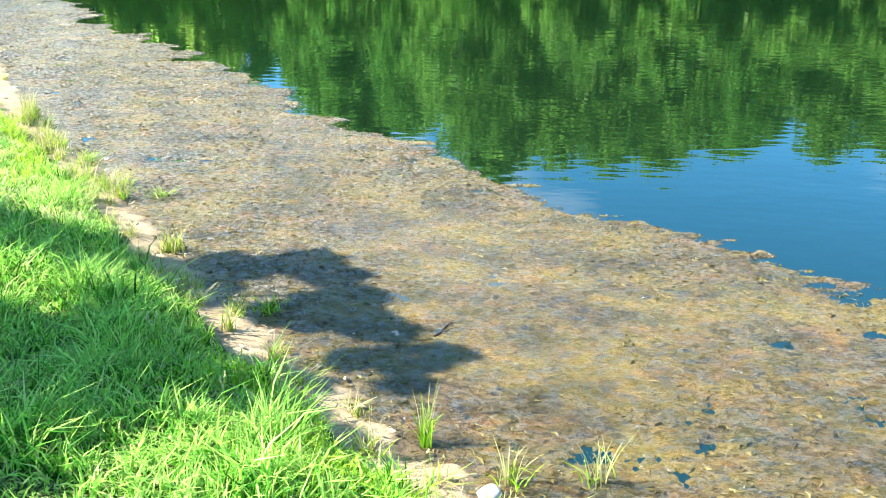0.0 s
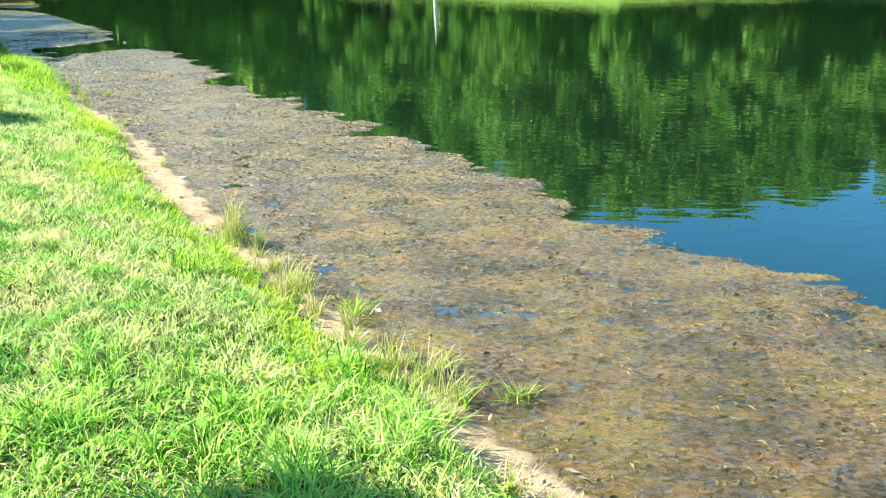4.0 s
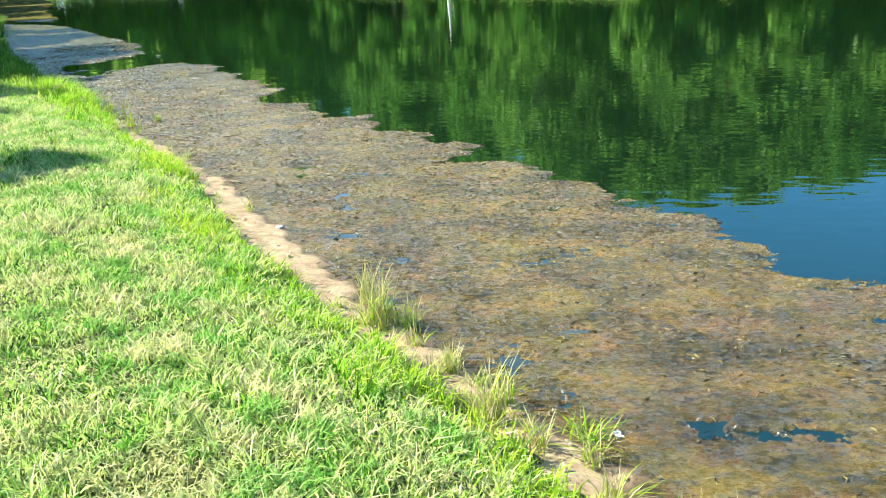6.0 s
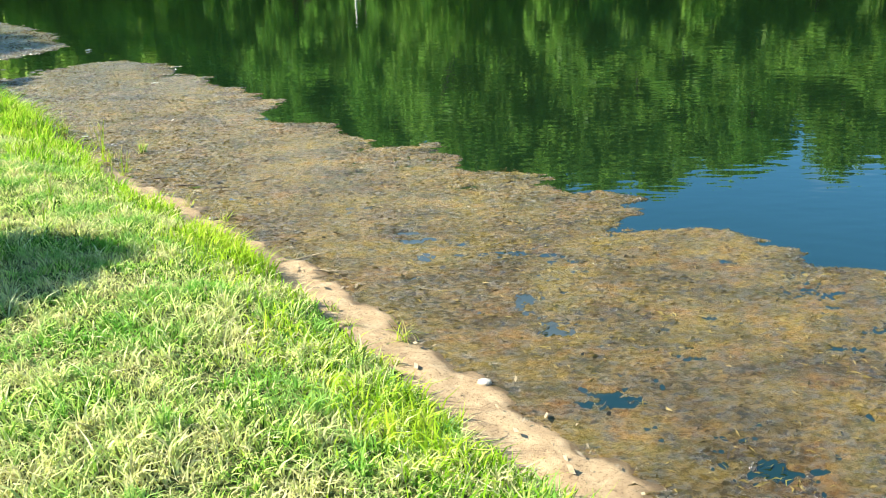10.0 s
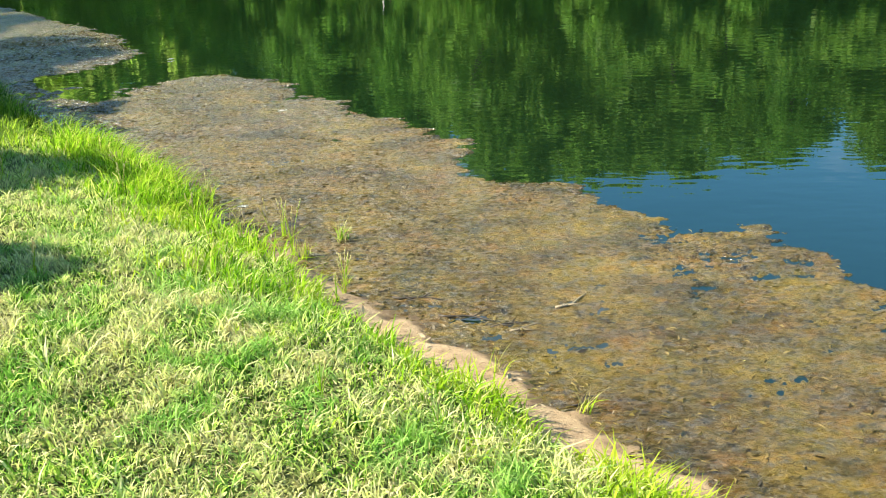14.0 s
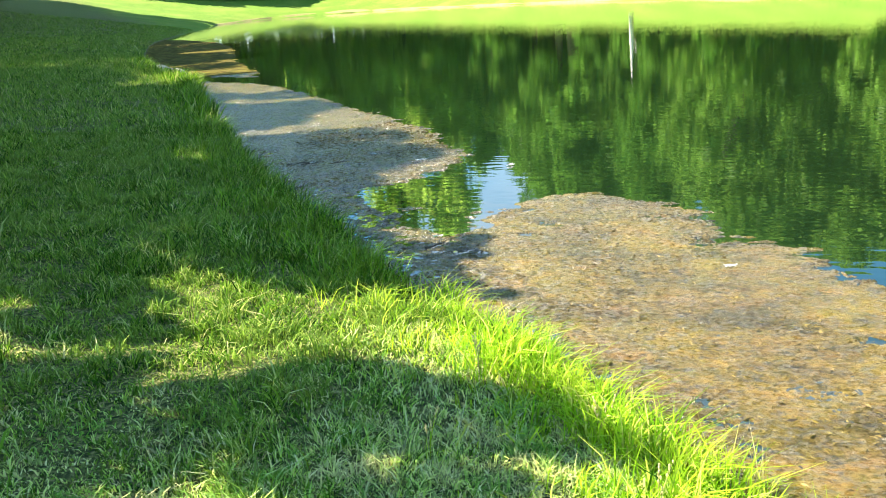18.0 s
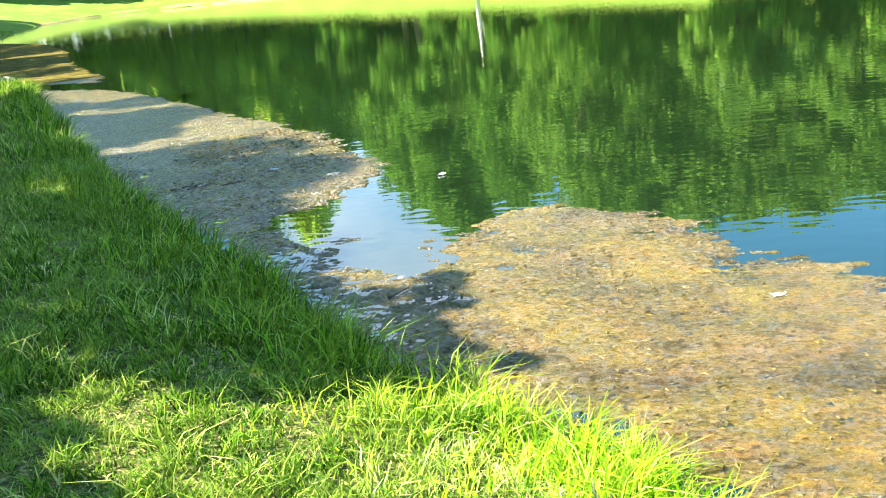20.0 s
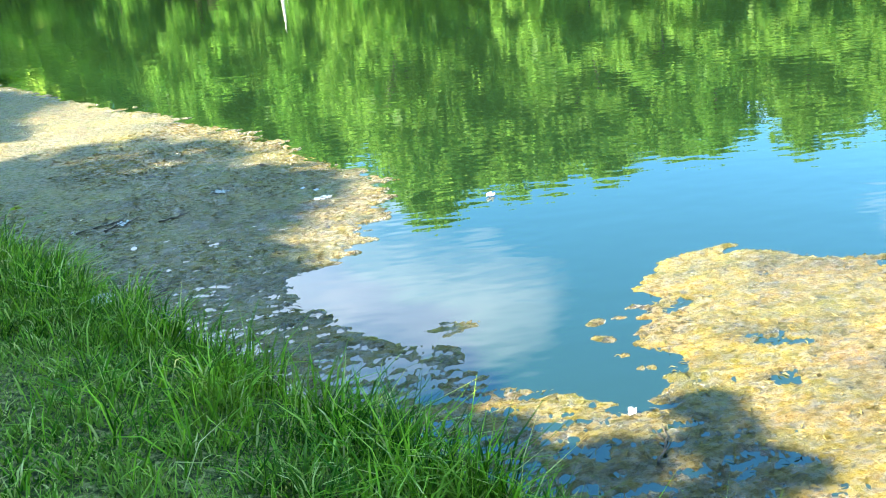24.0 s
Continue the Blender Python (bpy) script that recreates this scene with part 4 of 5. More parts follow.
def build_bough_trees():
    lab = "small open-crowned tree on the mown bank"
    bough_tree(1, (-2.7, 5.6), 3.1, 4.0, [
        (2.77, 3.08, 0.15), (2.96, 2.88, 0.16), (3.24, 2.84, 0.17), (3.26, 2.55, 0.17), (3.24, 2.22, 0.16), (2.8, 2.2, 0.14), (2.98, 2.02, 0.18), (3.16, 1.92, 0.16), (2.75, 2.83, 0.12), (3.22, 1.7, 0.13), (2.58, 3.02, 0.17),
        (1.31, 3.46, 0.3), (1.75, 3.49, 0.28), (2.05, 3.12, 0.25), (2.25, 2.85, 0.2), (1.75, 2.95, 0.24), (0.8, 3.5, 0.35), (1.4, 3.05, 0.24), (2.45, 2.6, 0.14), (0.95, 2.95, 0.25), (2.12, 2.62, 0.14), (2.3, 3.15, 0.2), (3.05, 2.3, 0.1), (2.55, 2.75, 0.14)], lab)
    bough_tree(6, (-3.0, 3.6), 2.9, 3.6, [
        (3.2, 2.08, 0.13), (3.18, 1.74, 0.14), (3.18, 1.36, 0.17), (3.38, 1.32, 0.1), (3.06, 1.14, 0.11), (2.96, 1.47, 0.12), (1.8, 1.72, 0.24), (2.3, 2.0, 0.12), (2.14, 1.35, 0.22), (2.4, 1.1, 0.17),
        (1.68, 1.25, 0.18), (2.52, 0.76, 0.1), (2.38, 1.57, 0.2), (1.85, 0.86, 0.12), (2.02, 1.0, 0.14), (1.5, 1.75, 0.18), (2.6, 1.35, 0.12), (2.2, 1.75, 0.14), (1.97, 1.42, 0.2), (1.88, 1.02, 0.2), (2.1, 0.78, 0.16), (1.85, 0.67, 0.16), (2.28, 1.0, 0.15), (2.6, 0.8, 0.12), (1.75, 0.4, 0.12), (1.6, 1.0, 0.22), (1.55, 1.5, 0.22)], lab)
    bough_tree(2, (-3.6, 14.6), 3.0, 3.7, [
        (1.05, 11.95, 0.18), (1.2, 11.7, 0.19), (0.95, 11.75, 0.2), (1.05, 11.45, 0.19), (0.76, 11.65, 0.18), (0.45, 11.72, 0.13), (0.14, 12.28, 0.1), (0.57, 11.1, 0.22), (0.9, 11.2, 0.2), (0.25, 11.3, 0.15)], lab)
    bough_tree(3, (-4.0, 18.2), 3.0, 3.6, [
        (0.22, 15.68, 0.22), (0.51, 15.4, 0.2), (0.69, 15.1, 0.13), (-0.13, 16.44, 0.16), (-0.05, 15.6, 0.22), (0.36, 15.0, 0.22), (-0.4, 15.4, 0.25), (-0.6, 16.2, 0.2), (0.1, 14.9, 0.14), (-0.75, 16.9, 0.24), (-0.2, 16.05, 0.18), (-0.9, 16.4, 0.28), (-0.3, 17.0, 0.2), (0.35, 16.5, 0.1)], lab)
    bough_tree(4, (-4.6, 20.8), 3.2, 4.2, [
        (0.32, 18.31, 0.3), (0.74, 17.75, 0.32), (1.12, 17.55, 0.22), (0.75, 17.2, 0.2), (0.5, 17.75, 0.26), (0.0, 17.95, 0.28), (-0.87, 18.2, 0.3), (-0.45, 17.76, 0.26), (-0.82, 17.4, 0.22), (1.28, 17.7, 0.16),
        (-0.9, 18.9, 0.34), (0.6, 18.45, 0.22), (-0.2, 18.4, 0.2), (0.95, 18.1, 0.24), (1.2, 18.0, 0.2), (0.15, 17.4, 0.22), (-1.3, 18.0, 0.35), (-1.3, 17.2, 0.3), (0.4, 17.1, 0.18), (-0.5, 19.0, 0.16), (1.45, 17.3, 0.12), (-0.53, 17.18, 0.24), (-0.5, 16.72, 0.2), (-0.85, 20.6, 0.35), (-0.55, 20.2, 0.25), (-0.8, 19.75, 0.35), (-0.4, 19.5, 0.2), (-1.0, 20.0, 0.3), (-0.65, 17.05, 0.22), (-0.95, 17.8, 0.25), (-0.6, 18.15, 0.2), (-0.75, 18.6, 0.24), (-0.45, 16.6, 0.18)], lab)
    on_mat = [
        (2.09, 21.96, 0.14), (1.83, 21.81, 0.11), (1.49, 21.98, 0.16), (1.22, 21.93, 0.2), (1.79, 21.62, 0.14), (1.51, 21.5, 0.2), (1.27, 21.33, 0.22), (1.42, 21.18, 0.2), (1.0, 21.67, 0.18), (1.15, 22.2, 0.2), (1.88, 21.43, 0.12), (1.43, 21.02, 0.14), (2.02, 21.8, 0.12)]
    on_edge = [
        (0.9, 21.95, 0.25), (0.6, 21.5, 0.35), (1.08, 21.1, 0.2), (0.9, 20.85, 0.25), (1.25, 20.6, 0.18), (1.5, 20.75, 0.12), (1.12, 22.6, 0.25), (0.7, 22.8, 0.35), (0.4, 21.9, 0.35), (1.05, 20.3, 0.2), (1.16, 20.08, 0.17), (1.3, 19.95, 0.1), (0.99, 20.5, 0.2), (0.8, 20.2, 0.2),
        (1.5, 23.3, 0.22), (1.42, 22.96, 0.18), (1.0, 23.0, 0.3), (1.04, 22.34, 0.22), (1.24, 22.26, 0.12), (1.3, 20.9, 0.16), (1.68, 20.36, 0.12), (0.85, 21.3, 0.22)]
    on_bank = [
        (0.6, 21.0, 0.42), (0.0, 21.5, 0.42), (-0.7, 21.7, 0.45), (0.85, 20.5, 0.24), (-0.55, 20.9, 0.3), (0.5, 22.2, 0.5), (-0.3, 22.7, 0.5), (0.75, 23.3, 0.5), (1.1, 24.3, 0.4), (-1.2, 21.0, 0.5), (-1.4, 22.2, 0.6), (0.2, 20.8, 0.3), (-0.2, 24.0, 0.6), (0.4, 20.3, 0.2)]
    bough_tree(5, (-7.4, 26.4), 4.6, 5.6, on_mat + on_edge + on_bank, lab)


def build_bank_trees():
    """Unseen trees on the near bank, whose shade falls over the lawn and the mat."""
    rng = np.random.default_rng(3)
    kinds = [make_tree(11 + k, 8.5, 2.6, 0.42, 70, 300, 0.16, BARK, LEAVES, "unseen leafy young shade tree standing on the mown bank") for k in range(3)]
    back = 6.2 / math.tan(SUN_EL)
    off = (math.sin(SUN_AZ) * back, math.cos(SUN_AZ) * back)
    shade = [(-8.0, 10.0, 1.0), (-10.5, 15.0, 1.1), (-4.2, 25.5, 1.2), (-2.0, 26.6, 1.1), (-2.2, 29.3, 1.5), (-3.3, 34.8, 1.6), (-4.4, 41, 1.7), (-2.6, 47, 1.7)]
    # the row at x -8.5 is added out of view to block sky light
    shade += [(-3.8, 20.6, 0.8)] + [(-8.5, 22 + 6 * k, 1.7) for k in range(5)]
    shade += [(-2.0 + (k % 2) * 1.8, 53 + 5.2 * k, 1.45) for k in range(4)] + [(-8, 50 + 7 * k, 1.6) for k in range(5)]
    shade += [(-6.5, 60 + 8 * k, 2.1) for k in range(6)] + [(-15, 58 + 10 * k, 2.4) for k in range(6)]
    shade += [(-2.2, 75, 2.6), (-1.5, 87, 2.8), (-10, 92, 2.8), (-2, 99, 3.1), (-1.5, 110, 3.2), (-2, 119, 3.3), (-14, 106, 3.2), (-14, 122, 3.3), (-6, 131, 3.4)]
    thin = make_tree(19, 8.5, 2.7, 0.36, 22, 150, 0.15, BARK, LEAVES, "slender open-crowned young tree on the mown bank")
    stand(thin, -12.0, 4.0, 1.0, 0.9)
    for i, (x, y, s) in enumerate(shade):
        px, py = x + off[0] * s, y + off[1] * s
        if i < 3:
            stand(kinds[i], px, py, rng.uniform(0, 6), s)
        else:
            place_copy(thin if 44 < y < 95 and i % 3 else kinds[i % 3], px, py, rng.uniform(0, 6), s)


def build_far_trees():
    rng = np.random.default_rng(5)
    label = "tall leafy tree in the wood behind the pond"
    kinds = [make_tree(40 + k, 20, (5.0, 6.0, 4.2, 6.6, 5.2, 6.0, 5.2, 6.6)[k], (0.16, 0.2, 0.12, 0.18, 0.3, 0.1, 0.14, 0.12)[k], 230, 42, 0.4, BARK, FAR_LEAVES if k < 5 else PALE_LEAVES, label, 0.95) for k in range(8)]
    airy = make_tree(71, 20, 5.0, 0.06, 150, 44, 0.42, BARK, SUN_TINTED_LEAVES, "airy tree at the end of the pond, leaves brightened as if sunlit")
    # bearing and distance from the middle of the walk, and the height of the top as an angle
    skyline = [(-5, 152, 9), (-1, 152, 9), (3, 152, 9), (7, 152, 11), (11, 152, 14), (15, 152, 17), (18, 150, 16.5), (21, 150, 11.5), (24, 138, 12.5), (27, 118, 16.5), (29.5, 112, 18), (33, 106, 16),
               (36.4, 116, 15.2), (39.1, 108, 19.2), (41, 118, 18.0), (43, 118, 17.9), (45, 118, 17.8), (47.2, 118, 17.4), (49, 118, 16.4), (51, 118, 17.1), (53.5, 118, 16.0), (55.5, 118, 15.8),
               (57.6, 118, 15.4), (60.4, 122, 12.2), (63, 118, 15.4), (65.4, 118, 14.4), (68, 116, 14.8), (71, 114, 15), (74, 112, 15), (77, 110, 15), (82, 106, 14), (89, 100, 14), (97, 98, 14)]
    skyline = [(az, dist + (9 if az < 32 else 0 if az < 40 else (-8, 7)[k % 2]), el) for k, (az, dist, el) in enumerate(skyline)]
    for k, (az, dist, el) in enumerate(skyline):
        if az < 47:
            a = radians(az)
            while inside_by(np.array([-0.5 + dist * math.sin(a)]), np.array([17 + dist * math.cos(a)]), POND)[0] > -27:
                dist += 1.0
            skyline[k] = (az, dist, el)
    first = set()
    for k, (az, dist, el) in enumerate(skyline):
        for row in (0, 1, 2) if az > 23 else (0,):
            a = radians(az + (0, rng.uniform(-1.2, 1.2), rng.uniform(-1.5, 1.5))[row])
            dd = dist + (0, rng.uniform(0, 5), rng.uniform(6, 18))[row]
            x, y = -0.5 + dd * math.sin(a), 17 + dd * math.cos(a)
            z = float(ground_height(np.array([x]), np.array([y]))[0])
            top = dist * math.tan(radians(el)) - 2 - z
            s = top / 20 * (1.0, rng.uniform(0.5, 0.75), rng.uniform(0.8, 0.95))[row]
            kind = int(rng.integers(5, 8) if rng.uniform() < (0.9 if az > 38 or az < 23 else 0.35) else rng.integers(0, 5))
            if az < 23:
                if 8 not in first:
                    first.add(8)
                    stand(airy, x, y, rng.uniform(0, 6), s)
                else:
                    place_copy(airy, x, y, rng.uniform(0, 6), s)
            elif kind not in first:
                first.add(kind)
                stand(kinds[kind], x, y, rng.uniform(0, 6), s)
            else:
                place_copy(kinds[kind], x, y, rng.uniform(0, 6), s)
    for kind in set(range(8)) - first:
        stand(kinds[kind], 60 + 10 * kind, -60, 0, 1)
    # the last bush kind carries the leaf colour brightened as sunlight
    bushes = [make_tree(60 + k, 5.5, (3.0, 2.4, 3.0, 2.4, 2.8)[k], 0.03, 40, 80, 0.4, BARK, (FAR_LEAVES, FAR_LEAVES, PALE_LEAVES, PALE_LEAVES, SUN_TINTED_LEAVES)[k], "dense low bush at the edge of the far lawn") for k in range(5)]
    for b in bushes:
        b.name = "bush"
        tagged(b, category="bush")
    n = 0
    for az, dist, el in skyline:
        for row in range(5 if az > 20 else 8 if az > 14 else 14):
            a = radians(az + rng.uniform(-2.4, 2.4))
            dd = dist + ((-3, 0, 2, 4, 9, 1, 3, 6) if az < 23 else (-1.5, 0, 3, 9, 15) if az < 36 else (-1, 0, 3, 6, 10) if az < 46 else (-30, -24, -27, 0, 6))[row % 8] + rng.uniform(-1.5, 1.5)
            while inside_by(np.array([-0.5 + dd * math.sin(a)]), np.array([17 + dd * math.cos(a)]), POND)[0] > -15:
                dd += 1.0
            x, y, s, turn = -0.5 + dd * math.sin(a), 17 + dd * math.cos(a), rng.uniform(0.7, 1.5) * (1 + 0.12 * (row % 8)) * (1.7 if az < 26 else 1 if az < 36 else 1.3), rng.uniform(0, 6)
            if n < 5:
                stand(bushes[n], x, y, turn, s)
            else:
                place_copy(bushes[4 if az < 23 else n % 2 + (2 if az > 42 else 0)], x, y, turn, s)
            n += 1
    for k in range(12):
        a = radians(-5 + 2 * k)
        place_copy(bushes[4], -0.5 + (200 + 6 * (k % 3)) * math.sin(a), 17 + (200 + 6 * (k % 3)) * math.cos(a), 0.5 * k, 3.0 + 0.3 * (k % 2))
    # behind the walk and beyond the lawn
    for k in range(16):
        a = radians(110 + 14 * k)
        dd = rng.uniform(70, 100)
        place_copy(kinds[k % 5], dd * math.sin(a), 17 + dd * math.cos(a), rng.uniform(0, 6), rng.uniform(0.8, 1.1))


def build_pale_trunk():
    t = new("dead_tree")
    tagged(t, "bare pale dead tree trunk on the far bank", "tree trunk")
    z = float(ground_height(np.array([53.9]), np.array([108.0]))[0])
    bm = bmesh.new()
    tube(bm, [(0, 0, -0.3), (0.05, 0, 3), (0.15, 0.1, 4.4), (0.1, 0.1, 8.9 - z)], [0.3, 0.26, 0.2, 0.1], 9)
    part("trunk", bm, PALE, t)
    bm = bmesh.new()
    tube(bm, [(0.05, 0, 2.6), (0.7, 0.2, 3.6), (0.85, 0.2, 4.2)], [0.12, 0.08, 0.03], 6)
    part("stub", bm, PALE, t)
    t.location = (53.9, 108.0, z)


build_bank_trees()
build_bough_trees()
build_far_trees()
build_pale_trunk()


# ---- small things on the bank and the mat ----
def curved_blades(rng, n, height, spread, width, droop):
    """A fan of long blades from one foot, five spans each."""
    vs, fs = [], []
    for k in range(n):
        an, h = rng.uniform(0, 2 * math.pi), height * rng.uniform(0.45, 1.1)
        out, bend = spread * rng.uniform(0.1, 1.0), droop * rng.uniform(0.3, 1.2)
        fx, fy = rng.normal(0, spread * 0.16, 2)
        w = width * rng.uniform(0.6, 1.3)
        tw = an + math.pi / 2 + rng.normal(0, 0.5)
        base = len(vs)
        for i in range(5):
            t = i / 5
            r, z = out * t**1.6, h * (t - bend * 0.45 * t**3)
            c = np.array([fx + r * math.cos(an), fy + r * math.sin(an), z - 0.01])
            e = np.array([math.cos(tw), math.sin(tw), 0]) * w * (1 - 0.75 * t) / 2
            vs += [c - e, c + e]
        vs.append(np.array([fx + out * math.cos(an), fy + out * math.sin(an), h * (1 - bend * 0.45)]))
        for i in range(4):
            a = base + 2 * i
            fs += [(a, a + 1, a + 3), (a, a + 3, a + 2)]
        fs.append((base + 8, base + 9, base + 10))
    return np.array(vs), np.array(fs)


def shore_z(x, y):
    d = float(shore_x(np.array([y]))[0]) - x
    w = float(sand_width(y))
    return 0.17 * min(d, w) + 0.004 if 0 < d <= w else (float(ground_height(np.array([x]), np.array([y]))[0]) if d > w else 0.0)


def tuft(seed, x, y, height, green, dry, spread, label):
    rng = np.random.default_rng(seed)
    t = new("grass_tuft")
    tagged(t, label, "grass tuft", "tufts along the waterline")
    if green:
        v, f = curved_blades(rng, int(green * 1.6), height * 0.75, spread, 0.009, 1.0)
        new("foliage", grid_mesh("foliage", v, f, FRESH)).parent = t
    if dry:
        v, f = curved_blades(rng, int(dry * 1.5), height, spread * 0.85, 0.0065, 0.6)
        ob = new("dead_foliage", grid_mesh("dead_foliage", v, f, STRAW))
        ob.parent = t
        tagged(ob, "straw-coloured dead blades")
    t.location = (x, y, shore_z(x, y))


def seed_weed(seed, x, y, height, heads, label):
    """A thin stalk with a few leaves and a knobbly seed head."""
    rng = np.random.default_rng(seed)
    t = new("weed_stalk")
    tagged(t, label, "weed", "stalks along the bank")
    for k in range(heads):
        h = height * rng.uniform(0.6, 1.0)
        an = rng.uniform(0, 2 * math.pi)
        lx, ly = rng.uniform(0.05, 0.3) * h * math.cos(an), rng.uniform(0.05, 0.3) * h * math.sin(an)
        bm = bmesh.new()
        pts = [(lx * u**1.7, ly * u**1.7, h * u - 0.01) for u in np.linspace(0, 1, 6)]
        tube(bm, pts, [0.0028, 0.0026, 0.0024, 0.002, 0.0018, 0.0014], 5)
        stem = part("stem", bm, STRAW if k % 2 else FRESH, t)
        bm = bmesh.new()
        for q in range(5):
            u = 1 - 0.055 * q
            m = Matrix.Translation((lx * u**1.7 + rng.normal(0, 0.003), ly * u**1.7 + rng.normal(0, 0.003), h * u)) @ Matrix.Diagonal((0.0045, 0.0045, 0.009, 1))
            bmesh.ops.create_icosphere(bm, subdivisions=1, radius=1, matrix=m)
        part("seed_head", bm, STRAW, stem, "pale seed head")
    v, f = curved_blades(rng, 7, height * 0.5, 0.07, 0.008, 0.8)
    new("foliage", grid_mesh("foliage", v, f, FRESH)).parent = t
    t.location = (x, y, shore_z(x, y))


def twig(seed, x, y, z, length, turn, thick, mat, forks, name, label):
    rng = np.random.default_rng(seed)
    t = new(name)
    tagged(t, label, "twig")
    bm = bmesh.new()
    pts = [(length * (u - 0.5), 0.06 * length * math.sin(5 * u + seed) + rng.normal(0, 0.012) * length, thick * 0.8 + 0.02 * length * rng.uniform(-0.2, 1)) for u in np.linspace(0, 1, 8)]
    tube(bm, pts, [thick * (1 - 0.6 * u) for u in np.linspace(0, 1, 8)], 6)
    part("stem", bm, mat, t)
    for k in range(forks):
        p = Vector(pts[2 + (2 * k) % 5])
        side = 1 if k % 2 else -1
        tip = p + Vector((0.3 * length * rng.uniform(0.5, 1), side * 0.26 * length * rng.uniform(0.4, 1), 0.05 * length))
        bm = bmesh.new()
        tube(bm, [p, (p + tip) / 2 + Vector((0, side * 0.02 * length, 0.01 * length)), tip], [thick * 0.6, thick * 0.45, thick * 0.2], 5)
        part("side_shoot", bm, mat, t)
    t.matrix_basis = Matrix.Translation((x, y, z)) @ Matrix.Rotation(turn, 4, "Z")


def stone(seed, x, y, z, sx, sy, sz, label, mat=None):
    rng = np.random.default_rng(seed)
    bm = bmesh.new()
    bmesh.ops.create_icosphere(bm, subdivisions=3, radius=1)
    shift = Vector(rng.uniform(-9, 9, 3))
    for v in bm.verts:
        v.co *= 1 + 0.22 * noise.noise(v.co * 1.1 + shift) + 0.08 * noise.noise(v.co * 3.2 + shift)
        v.co = Vector((v.co.x * sx, v.co.y * sy, v.co.z * sz))
    for f in bm.faces:
        f.smooth = True
    ob = part("stone", bm, mat or STONE, None, label)
    tagged(ob, category="stone")
    ob.matrix_basis = Matrix.Translation((x, y, z)) @ Matrix.Rotation(rng.uniform(0, 6), 4, "Z")


def scrap(seed, x, y, size, label):
    """A crumpled pale scrap lying on the mat, a few millimetres thick."""
    rng = np.random.default_rng(seed)
    bm = bmesh.new()
    n = 6
    grid = [[bm.verts.new((size * (i / n - 0.5) * (1 + 0.25 * math.sin(j + seed)), size * 0.6 * (j / n - 0.5) * (1 + 0.2 * math.cos(2 * i)), 0.012 + size * 0.12 * rng.uniform(-0.4, 1))) for i in range(n + 1)] for j in range(n + 1)]
    for j in range(n):
        for i in range(n):
            bm.faces.new((grid[j][i], grid[j][i + 1], grid[j + 1][i + 1], grid[j + 1][i]))
    bmesh.ops.solidify(bm, geom=bm.faces[:], thickness=0.004)
    ob = part("scrap", bm, LITTER, None, label)
    tagged(ob, category="litter")
    ob.matrix_basis = Matrix.Translation((x, y, 0.004)) @ Matrix.Rotation(rng.uniform(0, 6), 4, "Z")


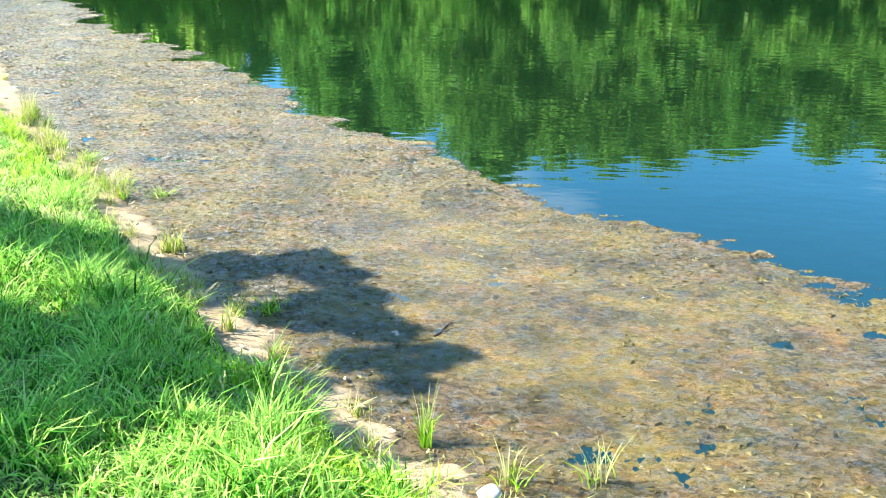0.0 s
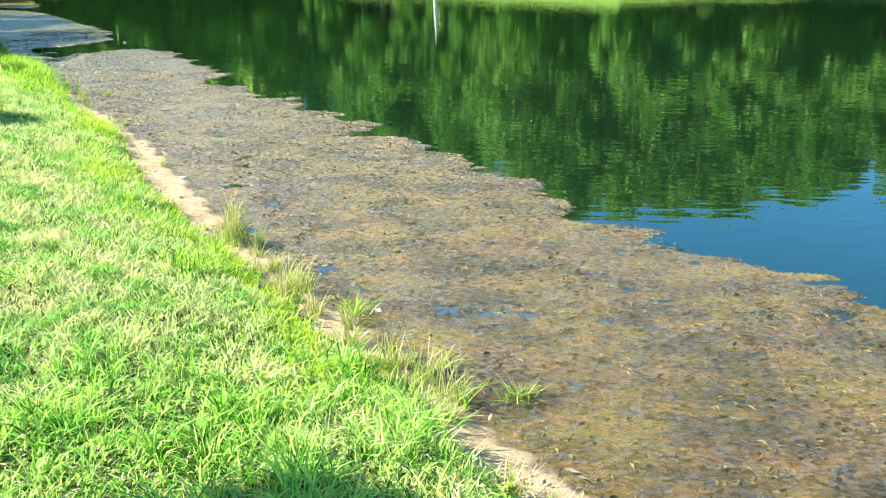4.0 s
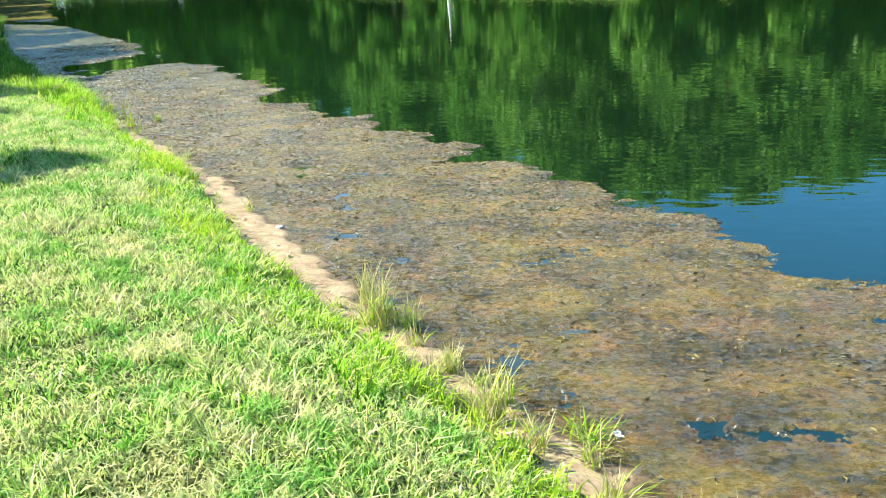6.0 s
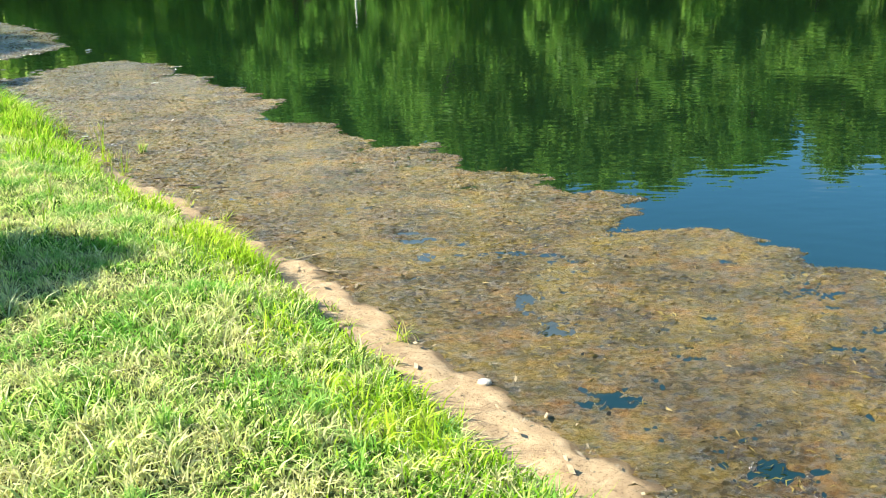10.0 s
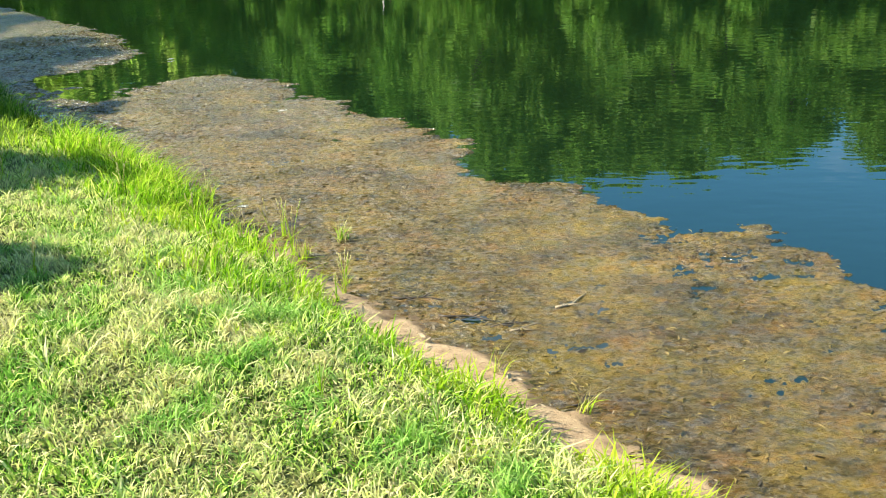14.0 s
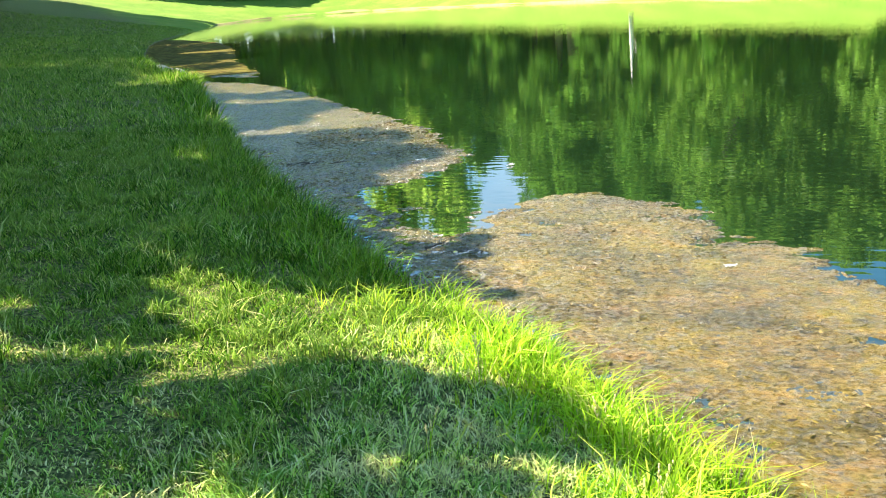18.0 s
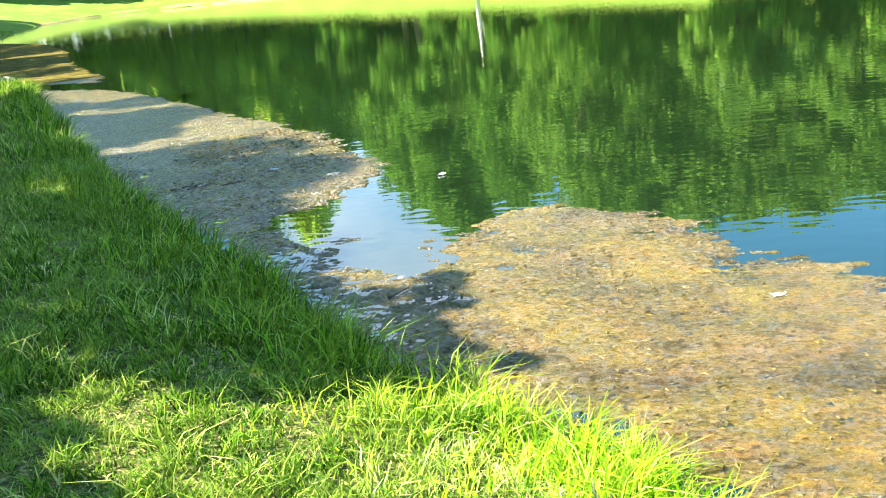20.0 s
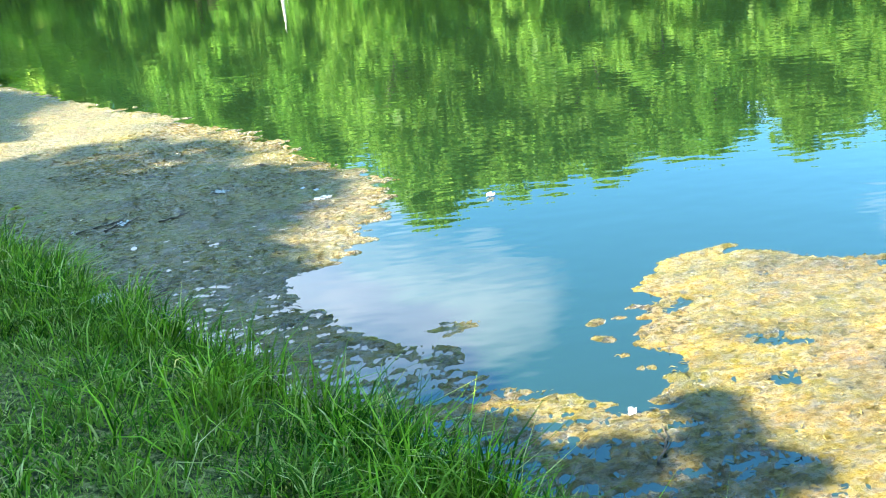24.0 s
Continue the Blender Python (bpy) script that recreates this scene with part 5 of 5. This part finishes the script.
def build_small_things():
    green = "green grass tuft rooted in the wet sand edge"
    mixed = "tuft of green and dry grass on the sandy waterline"
    straw = "dry straw-coloured grass tuft leaning over the water"
    early = [
        (2.26, 7.5, 0.46, 40, 60, 0.26, mixed), (2.42, 7.42, 0.24, 30, 14, 0.2, green), (2.27, 6.2, 0.36, 24, 44, 0.24, mixed), (2.58, 5.9, 0.2, 36, 8, 0.22, green),
        (2.45, 5.05, 0.3, 26, 22, 0.18, mixed), (2.6, 4.68, 0.26, 14, 34, 0.24, straw), (2.57, 4.9, 0.24, 8, 26, 0.22, straw), (2.72, 3.3, 0.26, 12, 26, 0.2, straw),
        (2.95, 2.12, 0.2, 34, 6, 0.2, green), (2.78, 2.15, 0.22, 14, 10, 0.14, green), (3.09, 0.55, 0.42, 18, 8, 0.1, green), (3.25, 0.15, 0.24, 12, 16, 0.16, mixed)]
    late = [
        (3.55, -0.02, 0.26, 4, 14, 0.2, straw), (2.62, 4.62, 0.2, 10, 20, 0.18, straw), (2.36, 7.95, 0.3, 10, 26, 0.16, straw), (2.27, 10.38, 0.22, 8, 8, 0.2, mixed),
        (2.12, 13.5, 0.2, 4, 10, 0.16, straw), (2.24, 13.0, 0.16, 4, 8, 0.14, straw), (2.0, 15.5, 0.24, 14, 10, 0.16, mixed), (1.9, 17.2, 0.3, 20, 16, 0.2, mixed),
        (1.86, 16.3, 0.24, 8, 12, 0.2, straw), (1.62, 18.9, 0.34, 60, 20, 0.3, mixed), (1.5, 19.5, 0.36, 70, 14, 0.32, green), (1.12, 21.75, 0.16, 30, 4, 0.2, green),
        (2.36, 15.66, 0.24, 16, 20, 0.14, mixed), (2.7, 5.0, 0.2, 20, 16, 0.2, mixed), (2.9, 4.55, 0.15, 24, 6, 0.2, green), (2.4, 6.35, 0.3, 18, 26, 0.2, mixed), (1.62, 17.3, 0.3, 16, 18, 0.2, mixed)]
    for k, (x, y, h, g, d, sp, lab) in enumerate(early + late):
        tuft(200 + k, x, y, h, g, d, sp, lab)
    # dry clumps where the lawn breaks off over the sand
    rng = np.random.default_rng(31)
    dry = "dry straw-coloured grass clump at the broken lawn edge"
    for k in range(64):
        y = rng.uniform(-0.6, 7.6)
        w = float(sand_width(y))
        x = float(shore_x(np.array([y]))[0]) - w * rng.uniform(0.25, 1.15)
        tuft(400 + k, x, y, rng.uniform(0.09, 0.2), int(rng.integers(4, 14)), int(rng.integers(14, 34)), rng.uniform(0.1, 0.2), dry)
    for k in range(16):
        y = rng.uniform(7.8, 17.5)
        w = float(sand_width(y))
        tuft(480 + k, float(shore_x(np.array([y]))[0]) - w * rng.uniform(0.7, 1.1), y, rng.uniform(0.07, 0.15), int(rng.integers(4, 12)), int(rng.integers(5, 14)), rng.uniform(0.08, 0.14), dry)
    weed = "thin weed stalk with pale knobbly seed heads"
    for k, (x, y, h, n) in enumerate([(1.96, 15.6, 0.44, 5), (1.95, 14.8, 0.3, 4), (2.06, 15.97, 0.36, 3), (2.0, 16.1, 0.3, 2), (2.02, 14.95, 0.26, 3), (1.83, 14.68, 0.22, 3), (1.5, 16.2, 0.26, 4), (1.2, 16.9, 0.28, 4), (0.9, 15.9, 0.22, 3),
                                      (0.6, 16.6, 0.24, 3), (1.35, 17.6, 0.3, 4), (2.46, 1.1, 0.24, 3), (2.2, 1.5, 0.2, 3), (1.4, 12.9, 0.18, 3), (1.1, 13.3, 0.2, 3), (1.62, 13.8, 0.16, 2), (0.9, 12.4, 0.18, 3),
                                      (1.7, 3.3, 0.18, 3), (2.32, 0.8, 0.2, 2), (0.5, 17.6, 0.26, 3), (1.0, 18.3, 0.3, 4), (0.35, 15.2, 0.2, 3)]):
        seed_weed(300 + k, x, y, h, n, weed)
    pale = "forked dry twig washed up on the sand"
    twig(1, 2.28, 11.87, shore_z(2.28, 11.87), 0.42, 0.0, 0.008, DRYTWIG, 3, "twig", pale)
    twig(2, 2.42, 11.55, 0.01, 0.3, -0.7, 0.006, DRYTWIG, 2, "twig", pale)
    twig(3, 2.97, 13.92, 0.008, 0.26, 0.1, 0.009, DRYTWIG, 1, "twig", "pale peeled stick floating among the algae")
    twig(4, 2.55, 13.82, 0.008, 0.2, -0.2, 0.008, DRYTWIG, 1, "twig", "pale peeled stick floating among the algae")
    wet = "dark wet twig lying on the algae mat"
    for k, (x, y, ln, tu) in enumerate([(1.46, 26.9, 0.42, 0.2), (1.97, 26.6, 0.3, 0.1), (1.17, 25.2, 0.5, 0.5), (2.27, 14.5, 0.3, -0.8), (2.36, 14.1, 0.34, -0.9), (2.5, 13.9, 0.22, -0.3), (1.92, 16.35, 0.26, -0.3),
                                        (2.26, 13.06, 0.2, 0.0), (1.97, 16.6, 0.3, 0.2), (3.7, 1.45, 0.22, 0.4), (2.8, 0.9, 0.3, 0.1), (2.62, 5.1, 0.2, 1.2), (1.6, 26.8, 0.36, 0.4), (1.88, 21.8, 0.3, 0.6)]):
        twig(20 + k, x, y, 0.006, ln, tu, 0.008, TWIG, 2, "twig", wet)
    stone(1, 2.34, 9.76, shore_z(2.34, 9.76) + 0.006, 0.035, 0.028, 0.02, "small pale stone on the sand at the waterline")
    stone(2, 3.14, 0.12, shore_z(3.14, 0.12) + 0.015, 0.06, 0.045, 0.025, "flat pale stone half sunk in the sand")
    stone(3, 0.74, 25.1, 0.07, 0.17, 0.13, 0.1, "brown stone at the foot of the shaded bank")
    stone(4, -0.1, 49.1, 0.1, 0.5, 0.35, 0.22, "pale pinkish boulder on the far spit")
    stone(5, 0.5, 47.6, 0.08, 0.35, 0.28, 0.16, "pale pinkish boulder on the far spit")
    for k, (x, y, s) in enumerate([(2.06, 16.81, 0.07), (3.74, 19.94, 0.09), (2.55, 26.9, 0.12), (1.6, 26.8, 0.12), (1.37, 21.17, 0.06), (1.16, 20.88, 0.06), (3.0, 25.95, 0.14), (2.9, 0.95, 0.05),
                                   (2.72, 5.86, 0.06), (3.9, 24.85, 0.1), (2.0, 22.05, 0.06)]):
        scrap(50 + k, x, y, s, "small white scrap floating on the algae")
    # crumbs of dead grass and leaf on the sand
    rng = np.random.default_rng(79)
    n = 900
    y = rng.uniform(-1, 17, n)
    x = shore_x(y) + 0.06 - sand_width(y) * rng.uniform(0, 1.1, n)
    s = 0.005 + 0.03 * rng.uniform(0, 1, n) ** 3
    an = rng.uniform(0, 6.3, n)
    c = np.stack([x, y, np.maximum(ground_height(x, y), 0.0) + 0.03], 1)
    a = np.stack([np.cos(an) * s, np.sin(an) * s, rng.normal(0, 0.2, n) * s], 1)
    b = np.stack([-np.sin(an) * s * 0.3, np.cos(an) * s * 0.3, rng.normal(0, 0.2, n) * s], 1)
    v = np.stack([c - a, c + b - a * 0.2, c + a, c - b + a * 0.1], 1).reshape(-1, 3)
    ob = new("sand_litter", grid_mesh("sand_litter", v, np.arange(4 * n).reshape(-1, 4), DRYTWIG))
    tagged(ob, "brown crumbs of dead grass scattered on the sand", "leaf litter", kind="stuff")
    # dark sodden leaf bits
    rng = np.random.default_rng(78)
    n = 1100
    y = rng.uniform(-1, 30, n)
    x = shore_x(y) + 0.05 + rng.uniform(0, 1, n) ** 1.3 * 3.2
    ok = inside_by(x, y, MAT_LINE) > 0.12
    x, y = x[ok], y[ok]
    n = len(x)
    s = 0.006 + 0.03 * rng.uniform(0, 1, n) ** 4
    an = rng.normal(0.2, 0.7, n)
    c = np.stack([x, y, np.full(n, 0.022)], 1)
    a = np.stack([np.cos(an) * s, np.sin(an) * s, rng.normal(0, 0.15, n) * s], 1)
    b = np.stack([-np.sin(an) * s * 0.22, np.cos(an) * s * 0.22, rng.normal(0, 0.15, n) * s], 1)
    v = np.stack([c - a, c + b - a * 0.3, c + b * 0.6 + a * 0.4, c + a, c - b], 1).reshape(-1, 3)
    ob = new("leaf_bits", grid_mesh("leaf_bits", v, np.arange(5 * n).reshape(-1, 5), TWIG))
    tagged(ob, "dark sodden leaf bits scattered on the algae", "leaf litter", kind="stuff")
    # pale flecks of fluff and leaf bits all over the mat
    rng = np.random.default_rng(77)
    n = 420
    y = rng.uniform(-1, 26, n)
    x = shore_x(y) + 0.05 + rng.uniform(0, 1, n) * 3.2
    ok = inside_by(x, y, MAT_LINE) > 0.15
    x, y = x[ok], y[ok]
    n = len(x)
    s = 0.003 + 0.006 * rng.uniform(0, 1, n) ** 3
    an = rng.uniform(0, 6.3, n)
    c = np.stack([x, y, np.full(n, 0.02)], 1)
    a = np.stack([np.cos(an) * s, np.sin(an) * s, rng.normal(0, 0.3, n) * s], 1)
    b = np.stack([-np.sin(an) * s * 0.5, np.cos(an) * s * 0.5, rng.normal(0, 0.3, n) * s], 1)
    v = np.stack([c - a, c + b, c + a, c - b], 1).reshape(-1, 3)
    ob = new("flecks", grid_mesh("flecks", v, np.arange(4 * n).reshape(-1, 4), STRAW))
    tagged(ob, "pale bits of leaf and fluff on the algae", "leaf litter", kind="stuff")


build_small_things()
